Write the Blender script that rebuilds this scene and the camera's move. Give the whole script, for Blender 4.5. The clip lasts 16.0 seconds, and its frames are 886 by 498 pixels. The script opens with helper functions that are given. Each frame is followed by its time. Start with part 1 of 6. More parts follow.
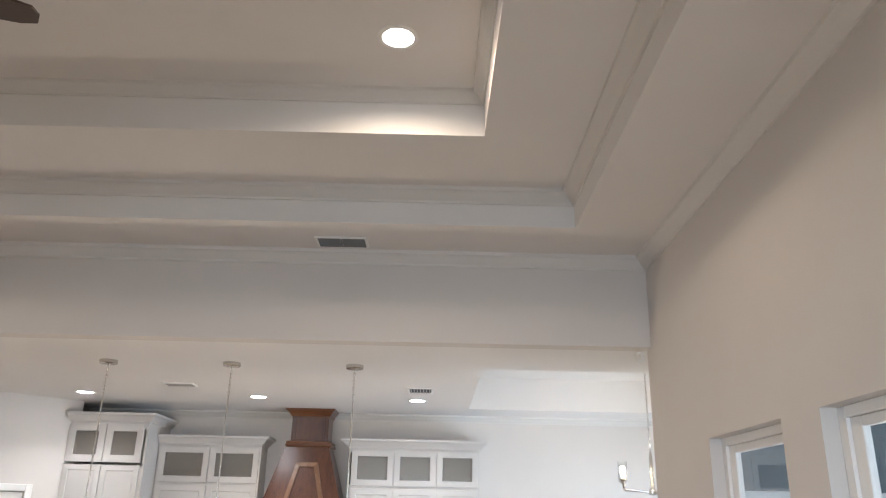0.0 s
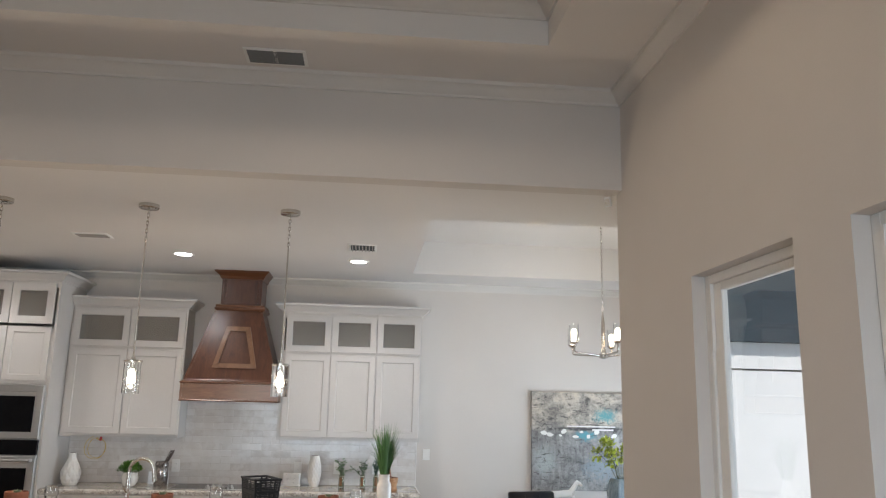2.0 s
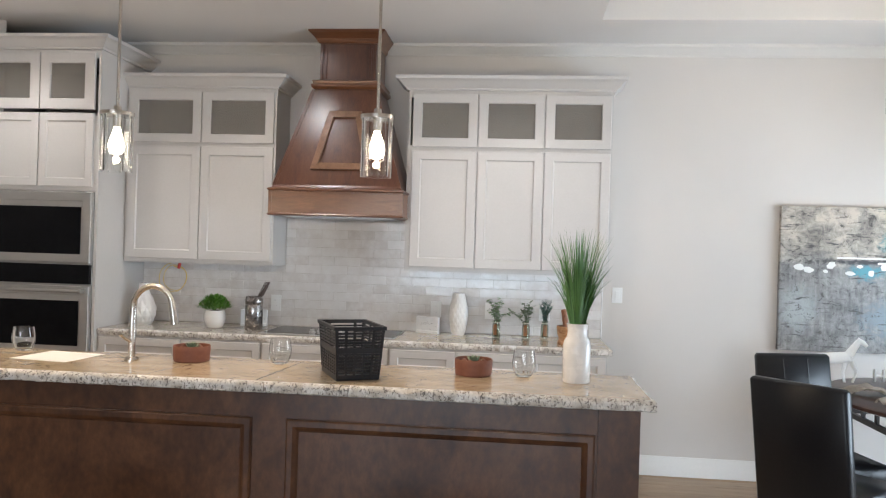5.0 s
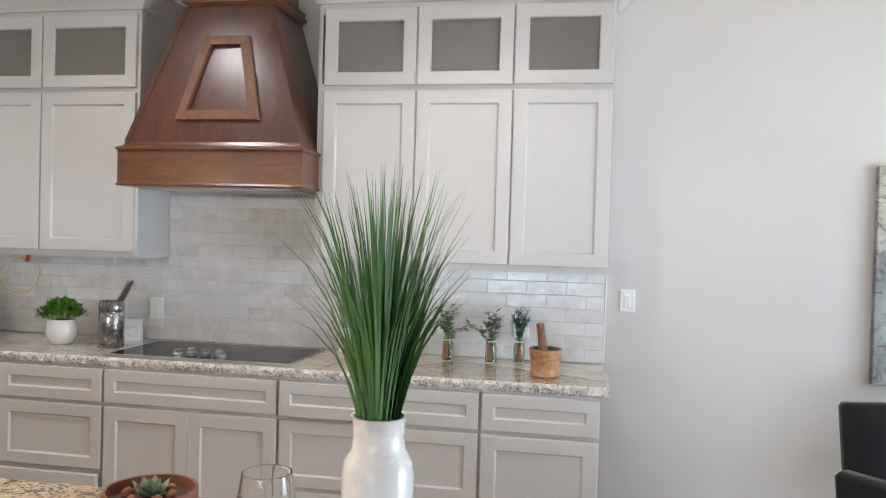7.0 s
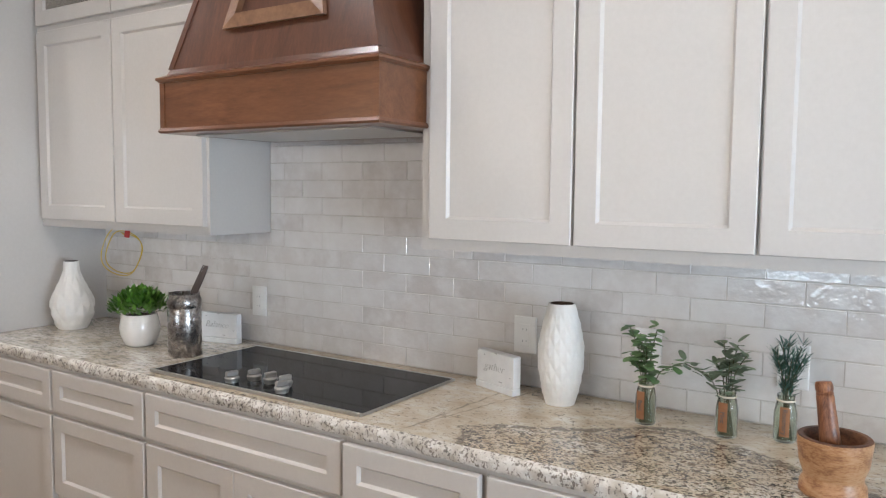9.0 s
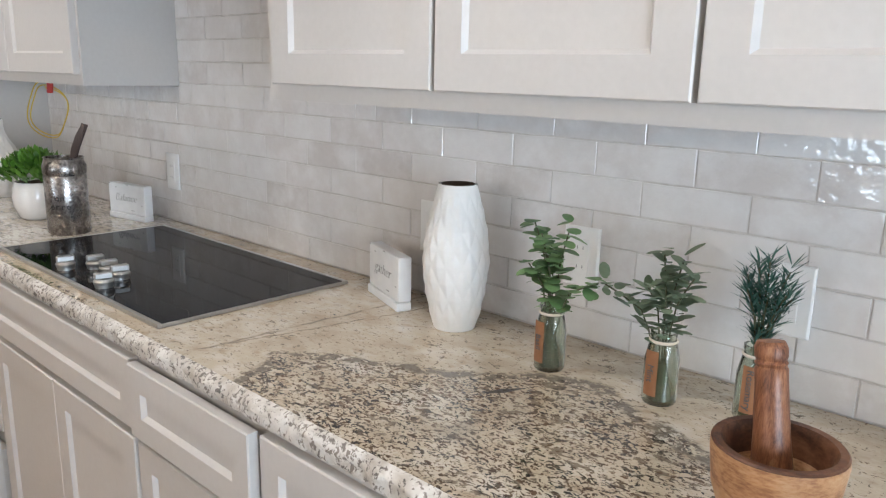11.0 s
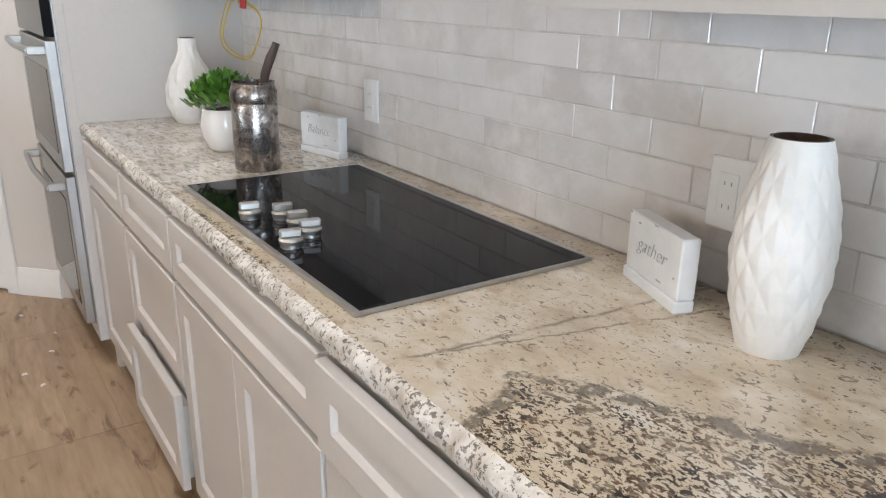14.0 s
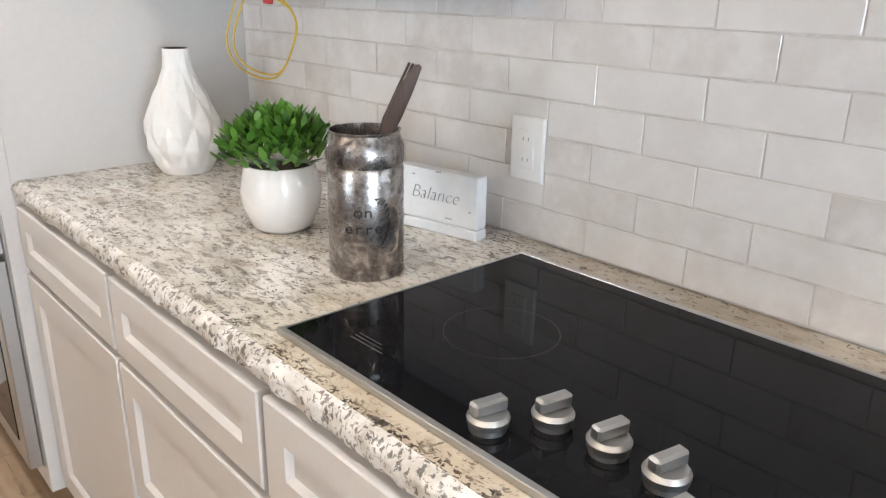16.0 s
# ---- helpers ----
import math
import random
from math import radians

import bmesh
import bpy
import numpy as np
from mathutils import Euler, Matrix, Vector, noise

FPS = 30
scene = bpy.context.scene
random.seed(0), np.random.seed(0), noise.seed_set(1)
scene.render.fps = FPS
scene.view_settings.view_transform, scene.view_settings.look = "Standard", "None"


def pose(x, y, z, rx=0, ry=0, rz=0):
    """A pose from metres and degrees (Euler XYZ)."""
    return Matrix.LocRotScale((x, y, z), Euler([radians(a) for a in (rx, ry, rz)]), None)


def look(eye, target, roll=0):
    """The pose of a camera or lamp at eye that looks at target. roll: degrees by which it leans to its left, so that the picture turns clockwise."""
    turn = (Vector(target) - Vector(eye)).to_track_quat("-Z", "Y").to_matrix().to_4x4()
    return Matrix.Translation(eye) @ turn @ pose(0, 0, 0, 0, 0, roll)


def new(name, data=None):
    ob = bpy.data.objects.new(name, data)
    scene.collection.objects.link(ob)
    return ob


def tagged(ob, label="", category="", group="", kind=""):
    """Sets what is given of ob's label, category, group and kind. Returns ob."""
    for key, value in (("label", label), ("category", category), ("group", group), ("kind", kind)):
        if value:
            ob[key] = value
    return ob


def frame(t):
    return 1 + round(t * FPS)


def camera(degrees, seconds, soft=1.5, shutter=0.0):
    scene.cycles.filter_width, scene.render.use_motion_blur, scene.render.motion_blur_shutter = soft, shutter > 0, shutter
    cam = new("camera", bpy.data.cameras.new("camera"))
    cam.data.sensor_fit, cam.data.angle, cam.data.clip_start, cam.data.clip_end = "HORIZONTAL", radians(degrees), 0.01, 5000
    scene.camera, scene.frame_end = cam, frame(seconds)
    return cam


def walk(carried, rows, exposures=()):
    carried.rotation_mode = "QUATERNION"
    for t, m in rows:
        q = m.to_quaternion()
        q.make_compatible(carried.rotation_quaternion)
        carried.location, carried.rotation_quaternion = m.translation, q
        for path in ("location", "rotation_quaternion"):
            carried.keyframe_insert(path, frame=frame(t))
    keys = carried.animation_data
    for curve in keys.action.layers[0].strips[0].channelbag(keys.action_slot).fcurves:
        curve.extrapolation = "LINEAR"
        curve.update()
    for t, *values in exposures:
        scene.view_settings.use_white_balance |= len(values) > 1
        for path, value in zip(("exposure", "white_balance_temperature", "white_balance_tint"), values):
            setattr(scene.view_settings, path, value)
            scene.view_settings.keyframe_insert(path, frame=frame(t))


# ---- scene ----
cam = camera(60.7, 16.0, soft=1.2)
PATH = [
    (0, (1.038, 0.109, 1.886), (1.05, 1.994, 2.554), 1.2),
    (0.5, (0.983, 0.183, 1.847), (1.126, 2.084, 2.452), 1.2),
    (1, (0.981, 0.252, 1.808), (1.171, 2.172, 2.333), 1.2),
    (1.5, (0.987, 0.457, 1.762), (1.184, 2.4, 2.196), 1.3),
    (2, (0.99, 0.745, 1.698), (1.175, 2.695, 2.102), 1.3),
    (2.5, (0.955, 1.044, 1.644), (1.072, 3.007, 2.007), 1.4),
    (3, (0.967, 1.436, 1.59), (0.998, 3.416, 1.867), 1.5),
    (3.5, (0.967, 1.822, 1.541), (0.916, 3.81, 1.753), 1.5),
    (4, (0.917, 2.217, 1.516), (0.791, 4.21, 1.629), 1.6),
    (4.2, (0.897, 2.41, 1.485), (0.764, 4.405, 1.551), 1.6),
    (6.3, (1.128, 4.255, 1.52), (0.789, 6.225, 1.494), 1.6),
    (6.5, (1.19, 4.398, 1.517), (0.843, 6.368, 1.488), 1.5),
    (7, (1.372, 4.819, 1.491), (1.018, 6.787, 1.459), 1.6),
    (7.5, (1.45, 5.198, 1.482), (1.041, 7.156, 1.447), 1.7),
    (8, (1.468, 5.589, 1.5), (0.929, 7.514, 1.435), 1.6),
    (8.2, (1.473, 5.743, 1.53), (0.8, 7.624, 1.436), 1.2),
    (10.3, (1.203, 7.174, 1.431), (-0.125, 8.64, 1.137), 1.3),
    (10.5, (1.268, 7.228, 1.417), (-0.059, 8.68, 1.054), 1.1),
    (11, (1.476, 7.26, 1.406), (0.158, 8.693, 0.949), 1.3),
    (11.5, (1.583, 7.251, 1.386), (0.239, 8.638, 0.867), 1.4),
    (12, (1.647, 7.251, 1.381), (0.295, 8.608, 0.807), 1.2),
    (12.3, (1.658, 7.256, 1.387), (0.31, 8.609, 0.793), 1.3),
    (12.5, (1.638, 7.255, 1.396), (0.288, 8.599, 0.789), 1.2),
    (13, (1.502, 7.28, 1.407), (0.108, 8.575, 0.791), 1.3),
    (13.5, (1.277, 7.381, 1.385), (-0.205, 8.568, 0.758), 0.9),
    (14, (1.051, 7.447, 1.363), (-0.519, 8.504, 0.717), 0.9),
    (14.5, (0.786, 7.512, 1.366), (-0.869, 8.43, 0.72), 0.8),
    (15, (0.556, 7.494, 1.367), (-1.135, 8.355, 0.734), 0.6),
    (15.5, (0.328, 7.492, 1.347), (-1.298, 8.461, 0.703), 0.9),
    (16, (0.071, 7.461, 1.343), (-1.324, 8.734, 0.684), 0.9),
]
EXPOSURES = [(0, 0.27, 6150, 10), (0.5, 0.22, 6200, 10), (1, 0.16, 6250, 10), (1.5, -0.32, 6400, 10), (2, -0.24, 6450, 10), (2.5, -0.28, 6450, 10), (3, -0.06, 6450, 10), (3.5, 0.08, 6450, 10), (4, 0.09, 6500, 10), (6.5, 0.11, 6200, 10), (8, 0.16, 6300, 10),
             (10.5, 0.25, 6250, 10), (12.5, 0.37, 6350, 10), (14, 0.42, 6300, 10), (15, 0.70, 6250, 10), (16, 0.80, 6350, 10)]
walk(cam, [(t, look(eye, target, roll)) for t, eye, target, roll in PATH], EXPOSURES)

# ---- world, sun, daylight ----
world = bpy.data.worlds.new("sky")
scene.world = world
world.use_nodes = True
sky = world.node_tree.nodes.new("ShaderNodeTexSky")
sky.sky_type, sky.sun_disc = "NISHITA", False
sky.sun_elevation, sky.sun_rotation = radians(52), radians(188)
world.node_tree.links.new(sky.outputs[0], world.node_tree.nodes["Background"].inputs[0])
world.node_tree.nodes["Background"].inputs[1].default_value = 0.12


def lamp(name, kind, m, energy, color, **more):
    data = bpy.data.lights.new(name, kind)
    data.energy, data.color = energy, color
    for key, value in more.items():
        if key == "size": data.size = value
        if key == "size_y": data.shape, data.size_y = "RECTANGLE", value
        if key == "radius": data.shadow_soft_size = value
        if key == "spot": data.spot_size, data.spot_blend = radians(value), 0.6
        if key == "angle": data.angle = radians(value)
        if key == "spread": data.spread = radians(value)
    ob = new(name, data)
    ob.matrix_world = m
    return ob


DAY, WARM, COOLWARM = (0.72, 0.86, 1.0), (1.0, 0.78, 0.56), (1.0, 0.965, 0.935)
lamp("sun", "SUN", look((0, 0, 0), (0.10, 0.77, -1.0)), 4.5, (1.0, 0.95, 0.88), angle=0.5)
lamp("daylight_back", "AREA", look((0.2, -2.92, 1.45), (0.8, 0.6, -0.85)), 138, DAY, size=3.6, size_y=2.2, spread=112)
lamp("daylight_dining", "AREA", look((4.84, 6.6, 0.92), (1.9, 7.9, 0.35)), 100, DAY, size=2.4, size_y=1.6, spread=130)

# ---- materials ----
MATS = {}


def tree(name):
    m = bpy.data.materials.new(name)
    m.use_nodes = True
    nt = m.node_tree
    MATS[name] = m
    return m, nt, nt.nodes["Principled BSDF"]


def node(nt, kind, **values):
    n = nt.nodes.new(kind)
    for key, value in values.items():
        n.inputs[key.replace("_", " ")].default_value = value
    return n


def ramp(nt, source, stops):
    r = nt.nodes.new("ShaderNodeValToRGB")
    els = r.color_ramp.elements
    while len(els) < len(stops):
        els.new(0.5)
    for e, (p, c) in zip(els, stops):
        e.position, e.color = p, (*c, 1) if len(c) == 3 else c
    nt.links.new(source, r.inputs[0])
    return r.outputs[0]


def mixc(nt, fac, a, b, blend="MIX"):
    m = nt.nodes.new("ShaderNodeMix")
    m.data_type, m.blend_type = "RGBA", blend
    for slot, v in ((0, fac), (6, a), (7, b)):
        if isinstance(v, (int, float)):
            m.inputs[slot].default_value = v
        elif isinstance(v, tuple):
            m.inputs[slot].default_value = (*v, 1)
        else:
            nt.links.new(v, m.inputs[slot])
    return m.outputs[2]


def coords(nt, scale=(1, 1, 1), world_space=False, rot=(0, 0, 0)):
    mp = nt.nodes.new("ShaderNodeMapping")
    mp.inputs["Scale"].default_value = scale
    mp.inputs["Rotation"].default_value = rot
    if world_space:
        nt.links.new(nt.nodes.new("ShaderNodeNewGeometry").outputs["Position"], mp.inputs[0])
    else:
        nt.links.new(nt.nodes.new("ShaderNodeTexCoord").outputs["Object"], mp.inputs[0])
    return mp.outputs[0]


def noisy(nt, vec, scale, detail=4, rough=0.55, distort=0.0):
    n = node(nt, "ShaderNodeTexNoise", Scale=scale, Detail=detail, Roughness=rough, Distortion=distort)
    nt.links.new(vec, n.inputs["Vector"])
    return n.outputs[0]


def bump(nt, bsdf, height, strength, dist):
    b = node(nt, "ShaderNodeBump", Strength=strength, Distance=dist)
    nt.links.new(height, b.inputs["Height"])
    nt.links.new(b.outputs[0], bsdf.inputs["Normal"])


def surface(name, c1, c2, rough=0.5, metal=0.0, big=1.5, small=60, bumps=0.1, dist=0.002, stretch=(1, 1, 1), coat=0.0, world_space=True, rough_var=0.1):
    """A two-scale surface: broad variation, fine grain, roughness change and fine relief."""
    m, nt, b = tree(name)
    v = coords(nt, stretch, world_space)
    n1, n2 = noisy(nt, v, big, 3), noisy(nt, v, small, 5)
    both = mixc(nt, 0.45, n1, n2)
    nt.links.new(ramp(nt, both, [(0.35, c1), (0.65, c2)]), b.inputs["Base Color"])
    r = node(nt, "ShaderNodeMapRange")
    r.inputs["To Min"].default_value, r.inputs["To Max"].default_value = max(0.02, rough - rough_var), rough + rough_var
    nt.links.new(n1, r.inputs[0])
    nt.links.new(r.outputs[0], b.inputs["Roughness"])
    b.inputs["Metallic"].default_value = metal
    b.inputs["Coat Weight"].default_value = coat
    if bumps:
        bump(nt, b, n2, bumps, dist)
    return m


PAINT = surface("wall_paint", (0.61, 0.575, 0.545), (0.64, 0.605, 0.575), 0.75, small=220, bumps=0.12, dist=0.001)
CEIL = surface("ceiling_paint", (0.71, 0.69, 0.675), (0.74, 0.72, 0.705), 0.85, small=160, bumps=0.15, dist=0.001)
CROWNP = surface("cornice_paint", (0.63, 0.61, 0.585), (0.66, 0.64, 0.615), 0.6, small=80, bumps=0.03, dist=0.001)
TRIM = surface("trim_paint", (0.76, 0.75, 0.73), (0.80, 0.79, 0.77), 0.42, small=80, bumps=0.03, dist=0.001)
CABINET = surface("cabinet_paint", (0.550, 0.527, 0.508), (0.588, 0.565, 0.546), 0.38, small=90, bumps=0.04, dist=0.001)
# toe recess: shade and brown floor bounce put into the colour
TOESHADE = surface("toe_kick_shade", (0.085, 0.055, 0.038), (0.13, 0.088, 0.06), 0.6, small=40)
CABIN = surface("cabinet_inside", (0.50, 0.46, 0.42), (0.56, 0.52, 0.48), 0.6, small=50)
WHITE = surface("white_plastic", (0.78, 0.78, 0.77), (0.82, 0.82, 0.81), 0.35, small=40, bumps=0.0)
STEEL = surface("brushed_steel", (0.50, 0.495, 0.485), (0.54, 0.535, 0.525), 0.40, 1.0, 3, 40, 0.0, 0.0002, (1, 1, 14), rough_var=0.05)
NICKEL = surface("brushed_nickel", (0.55, 0.52, 0.48), (0.66, 0.63, 0.59), 0.24, 1.0, 6, 90, 0.03, 0.0004)
BLACKGLASS = surface("black_glass", (0.004, 0.004, 0.005), (0.007, 0.007, 0.008), 0.035, 0, 4, 30, 0.0, rough_var=0.012)
BLACKGLASS.node_tree.nodes["Principled BSDF"].inputs["Specular IOR Level"].default_value = 0.085
PATIO_WHITE = surface("white_render", (0.72, 0.74, 0.76), (0.78, 0.80, 0.82), 0.8, small=60)
PATIO_DARK = surface("dark_slate_blue", (0.028, 0.045, 0.06), (0.04, 0.06, 0.075), 0.6, small=30)
LAWN = surface("lawn", (0.05, 0.09, 0.03), (0.09, 0.13, 0.05), 0.9, small=25)


def wood(name, dark, mid, light, along=(1, 10, 10), rough=0.35, coat=0.2, scale=3.0, bumps=0.06, span=0.20):
    m, nt, b = tree(name)
    v = coords(nt, along, True)
    n1 = noisy(nt, v, scale, 6, 0.6, 1.2)
    n2 = noisy(nt, v, scale * 9, 4, 0.6)
    n3 = noisy(nt, coords(nt, (1, 1, 1), True), 2.2, 3)
    grain = mixc(nt, 0.35, n1, n2)
    col = ramp(nt, grain, [(0.5 - span, dark), (0.5, mid), (0.5 + span, light)])
    col = mixc(nt, ramp(nt, n3, [(0.35, (0, 0, 0)), (0.7, (0.55, 0.55, 0.55))]), col, dark)
    nt.links.new(col, b.inputs["Base Color"])
    b.inputs["Roughness"].default_value = rough
    b.inputs["Coat Weight"].default_value = coat
    b.inputs["Coat Roughness"].default_value = 0.25
    bump(nt, b, grain, bumps, 0.001)
    return m


HOODWOOD = wood("stained_alder", (0.048, 0.015, 0.008), (0.10, 0.034, 0.016), (0.15, 0.056, 0.026), (6, 6, 1.0), 0.30, 0.5)
HOODTRIM = wood("stained_alder_trim", (0.085, 0.030, 0.013), (0.16, 0.060, 0.025), (0.23, 0.095, 0.042), (1.2, 7, 7), 0.30, 0.35)
FRAMEWOOD = wood("stained_alder_moulding", (0.13, 0.062, 0.034), (0.225, 0.118, 0.066), (0.32, 0.18, 0.105), (3, 3, 3), 0.28, 0.4)
ISLANDWOOD = wood("stained_island", (0.033, 0.011, 0.005), (0.088, 0.034, 0.0135), (0.165, 0.071, 0.029), (1.6, 1.6, 1.0), 0.38, 0.1, span=0.16)
TABLEWOOD = wood("table_walnut", (0.025, 0.010, 0.007), (0.05, 0.019, 0.012), (0.08, 0.034, 0.02), (1, 8, 8), 0.3, 0.1)
TOOLWOOD = wood("dark_tool_wood", (0.035, 0.022, 0.018), (0.065, 0.042, 0.035), (0.10, 0.07, 0.06), (8, 8, 1), 0.55, 0.0)
OLIVE = wood("olive_wood", (0.27, 0.115, 0.05), (0.60, 0.335, 0.16), (0.73, 0.49, 0.285), (3, 3, 9), 0.4, 0.05, 4.2, span=0.10)
PESTLE = wood("pestle_wood", (0.09, 0.03, 0.014), (0.27, 0.105, 0.048), (0.42, 0.20, 0.10), (16, 16, 1.2), 0.42, 0.05, 5.0, span=0.12)
RIMWOOD = wood("mortar_rim_wood_hollow_shade", (0.06, 0.022, 0.010), (0.17, 0.07, 0.032), (0.28, 0.13, 0.065), (6, 6, 9), 0.5, 0.0, 2.4, span=0.12)
BLADE = wood("blade_wood", (0.035, 0.018, 0.012), (0.06, 0.03, 0.02), (0.09, 0.05, 0.03), (1, 9, 9), 0.5, 0.0)


def plank_material():
    m, nt, b = tree("wood_look_tile")
    rnd = nt.nodes.new("ShaderNodeObjectInfo").outputs["Random"]
    v = coords(nt, (1.1, 8, 8), True)
    add = nt.nodes.new("ShaderNodeVectorMath")
    add.operation = "ADD"
    comb = nt.nodes.new("ShaderNodeCombineXYZ")
    mul = nt.nodes.new("ShaderNodeMath")
    mul.operation, mul.inputs[1].default_value = "MULTIPLY", 40
    nt.links.new(rnd, mul.inputs[0])
    nt.links.new(mul.outputs[0], comb.inputs[0])
    nt.links.new(v, add.inputs[0]), nt.links.new(comb.outputs[0], add.inputs[1])
    n1, n2 = noisy(nt, add.outputs[0], 1.6, 6, 0.6, 0.8), noisy(nt, add.outputs[0], 7, 4)
    grain = mixc(nt, 0.35, n1, n2)
    col = ramp(nt, grain, [(0.30, (0.12, 0.075, 0.046)), (0.42, (0.31, 0.215, 0.138)), (0.62, (0.44, 0.32, 0.215))])
    col = mixc(nt, ramp(nt, rnd, [(0.0, (0.0,) * 3), (1.0, (0.4,) * 3)]), col, (0.31, 0.22, 0.145))
    blot = ramp(nt, noisy(nt, coords(nt, (0.9, 2.6, 1), True), 4.2, 4, 0.6, 0.8), [(0.58, (0,) * 3), (0.67, (0.8,) * 3)])
    col = mixc(nt, blot, col, (0.13, 0.078, 0.045))
    nt.links.new(col, b.inputs["Base Color"])
    b.inputs["Roughness"].default_value = 0.42
    bump(nt, b, grain, 0.15, 0.0015)
    return m


PLANK = plank_material()
GROUT = surface("grout", (0.34, 0.25, 0.175), (0.40, 0.30, 0.215), 0.9)
TILEGROUT = surface("tile_grout", (0.47, 0.43, 0.395), (0.64, 0.61, 0.585), 0.9, big=12, small=90)


def tile_material():
    m, nt, b = tree("glazed_tile")
    rnd = nt.nodes.new("ShaderNodeObjectInfo").outputs["Random"]
    v = coords(nt, (1, 1, 1), True)
    n1, n2 = noisy(nt, v, 13, 5, 0.65), noisy(nt, v, 34, 4)
    base = ramp(nt, rnd, [(0.0, (0.60, 0.562, 0.54)), (0.5, (0.66, 0.627, 0.607)), (1.0, (0.715, 0.69, 0.674))])
    col = mixc(nt, ramp(nt, n1, [(0.40, (0, 0, 0)), (0.66, (0.7,) * 3)]), base, (0.77, 0.755, 0.745))
    nt.links.new(col, b.inputs["Base Color"])
    nt.links.new(ramp(nt, n2, [(0.3, (0.02,) * 3), (0.75, (0.07,) * 3)]), b.inputs["Roughness"])
    b.inputs["Specular IOR Level"].default_value = 0.75
    bump(nt, b, mixc(nt, 0.40, noisy(nt, v, 20, 2), noisy(nt, v, 60, 2)), 0.5, 0.0055)
    return m


TILE = tile_material()


def calc(nt, op, a, b=0.0, c=None):
    m = nt.nodes.new("ShaderNodeMath")
    m.operation = op
    for slot, v in enumerate((a, b) if c is None else (a, b, c)):
        if isinstance(v, (int, float)):
            m.inputs[slot].default_value = v
        else:
            nt.links.new(v, m.inputs[slot])
    return m.outputs[0]


def granite_material():
    """Cream stone: a calm band crossed by two thin seams, and a dense speckled field past a slanting border."""
    m, nt, b = tree("cream_granite")
    v = coords(nt, (1, 1, 1), True)
    sep = nt.nodes.new("ShaderNodeSeparateXYZ")
    nt.links.new(v, sep.inputs[0])
    wob = noisy(nt, v, 7, 4, 0.6)
    wob2 = noisy(nt, v, 26, 3, 0.6)
    wx = calc(nt, "MULTIPLY_ADD", wob, 0.16, calc(nt, "ADD", sep.outputs[0], -0.08))
    wy = calc(nt, "MULTIPLY_ADD", wob2, 0.05, calc(nt, "ADD", sep.outputs[1], -0.025))
    # border of the dense field
    d1 = calc(nt, "SUBTRACT", calc(nt, "MULTIPLY_ADD", wx, 0.62, 7.745), wy)
    d2 = calc(nt, "SUBTRACT", calc(nt, "MULTIPLY_ADD", wy, 0.6, wx), 5.192)
    d3 = calc(nt, "SUBTRACT", calc(nt, "MULTIPLY_ADD", wx, -0.46, 8.70), wy)
    d = calc(nt, "MINIMUM", calc(nt, "MINIMUM", d1, d2), d3)
    left = calc(nt, "SUBTRACT", -0.10, wx)
    shelf = calc(nt, "SUBTRACT", 7.0, sep.outputs[1])
    isl = calc(nt, "MINIMUM", shelf, calc(nt, "ADD", wy, -5.875))
    strip = calc(nt, "MINIMUM", left, calc(nt, "SUBTRACT", 7.885, wy))
    west_end = calc(nt, "MAXIMUM", strip, calc(nt, "ADD", left, -0.71))
    on_wall = calc(nt, "ADD", sep.outputs[1], -7.0)
    inside = calc(nt, "MAXIMUM", calc(nt, "MAXIMUM", d, calc(nt, "MINIMUM", west_end, on_wall)), isl)
    density = ramp(nt, calc(nt, "MULTIPLY_ADD", inside, 10.0, 0.5), [(0.42, (0,) * 3), (0.60, (1,) * 3)])
    rim = ramp(nt, calc(nt, "ABSOLUTE", calc(nt, "ADD", d, -0.018)), [(0.009, (1,) * 3), (0.024, (0,) * 3)])
    mp = nt.nodes.new("ShaderNodeMapping")
    mp.inputs["Rotation"].default_value = (0, 0, radians(-50))
    mp.inputs["Scale"].default_value = (1.0, 1.55, 1.3)
    nt.links.new(v, mp.inputs[0])
    v2 = mp.outputs[0]
    clouds = noisy(nt, v2, 8, 5, 0.65)
    cream = ramp(nt, clouds, [(0.30, (0.44, 0.36, 0.265)), (0.5, (0.56, 0.48, 0.37)), (0.70, (0.66, 0.615, 0.545))])
    tan = ramp(nt, noisy(nt, v2, 21, 3, 0.6), [(0.56, (0,) * 3), (0.68, (0.55,) * 3)])
    cream = mixc(nt, tan, cream, (0.36, 0.265, 0.175))
    sand = ramp(nt, clouds, [(0.30, (0.36, 0.265, 0.165)), (0.5, (0.47, 0.365, 0.245)), (0.70, (0.55, 0.46, 0.34))])
    cream = mixc(nt, ramp(nt, shelf, [(0.49, (0,) * 3), (0.51, (1,) * 3)]), cream, sand)
    # coarse soft flecks and fine dark specks
    coarse, fine, tint = noisy(nt, v2, 54, 4, 0.62, 1.0), noisy(nt, v2, 112, 3, 0.6, 0.8), noisy(nt, v2, 34, 3)
    swell = noisy(nt, v, 11, 3)
    cf = calc(nt, "MULTIPLY_ADD", swell, -0.26, calc(nt, "ADD", coarse, 0.125))
    ff = calc(nt, "MULTIPLY_ADD", swell, 0.30, calc(nt, "ADD", fine, -0.155))
    m1 = mixc(nt, density, ramp(nt, cf, [(0.36, (0.8,) * 3), (0.385, (0,) * 3)]), ramp(nt, cf, [(0.425, (0.95,) * 3), (0.45, (0,) * 3)]))
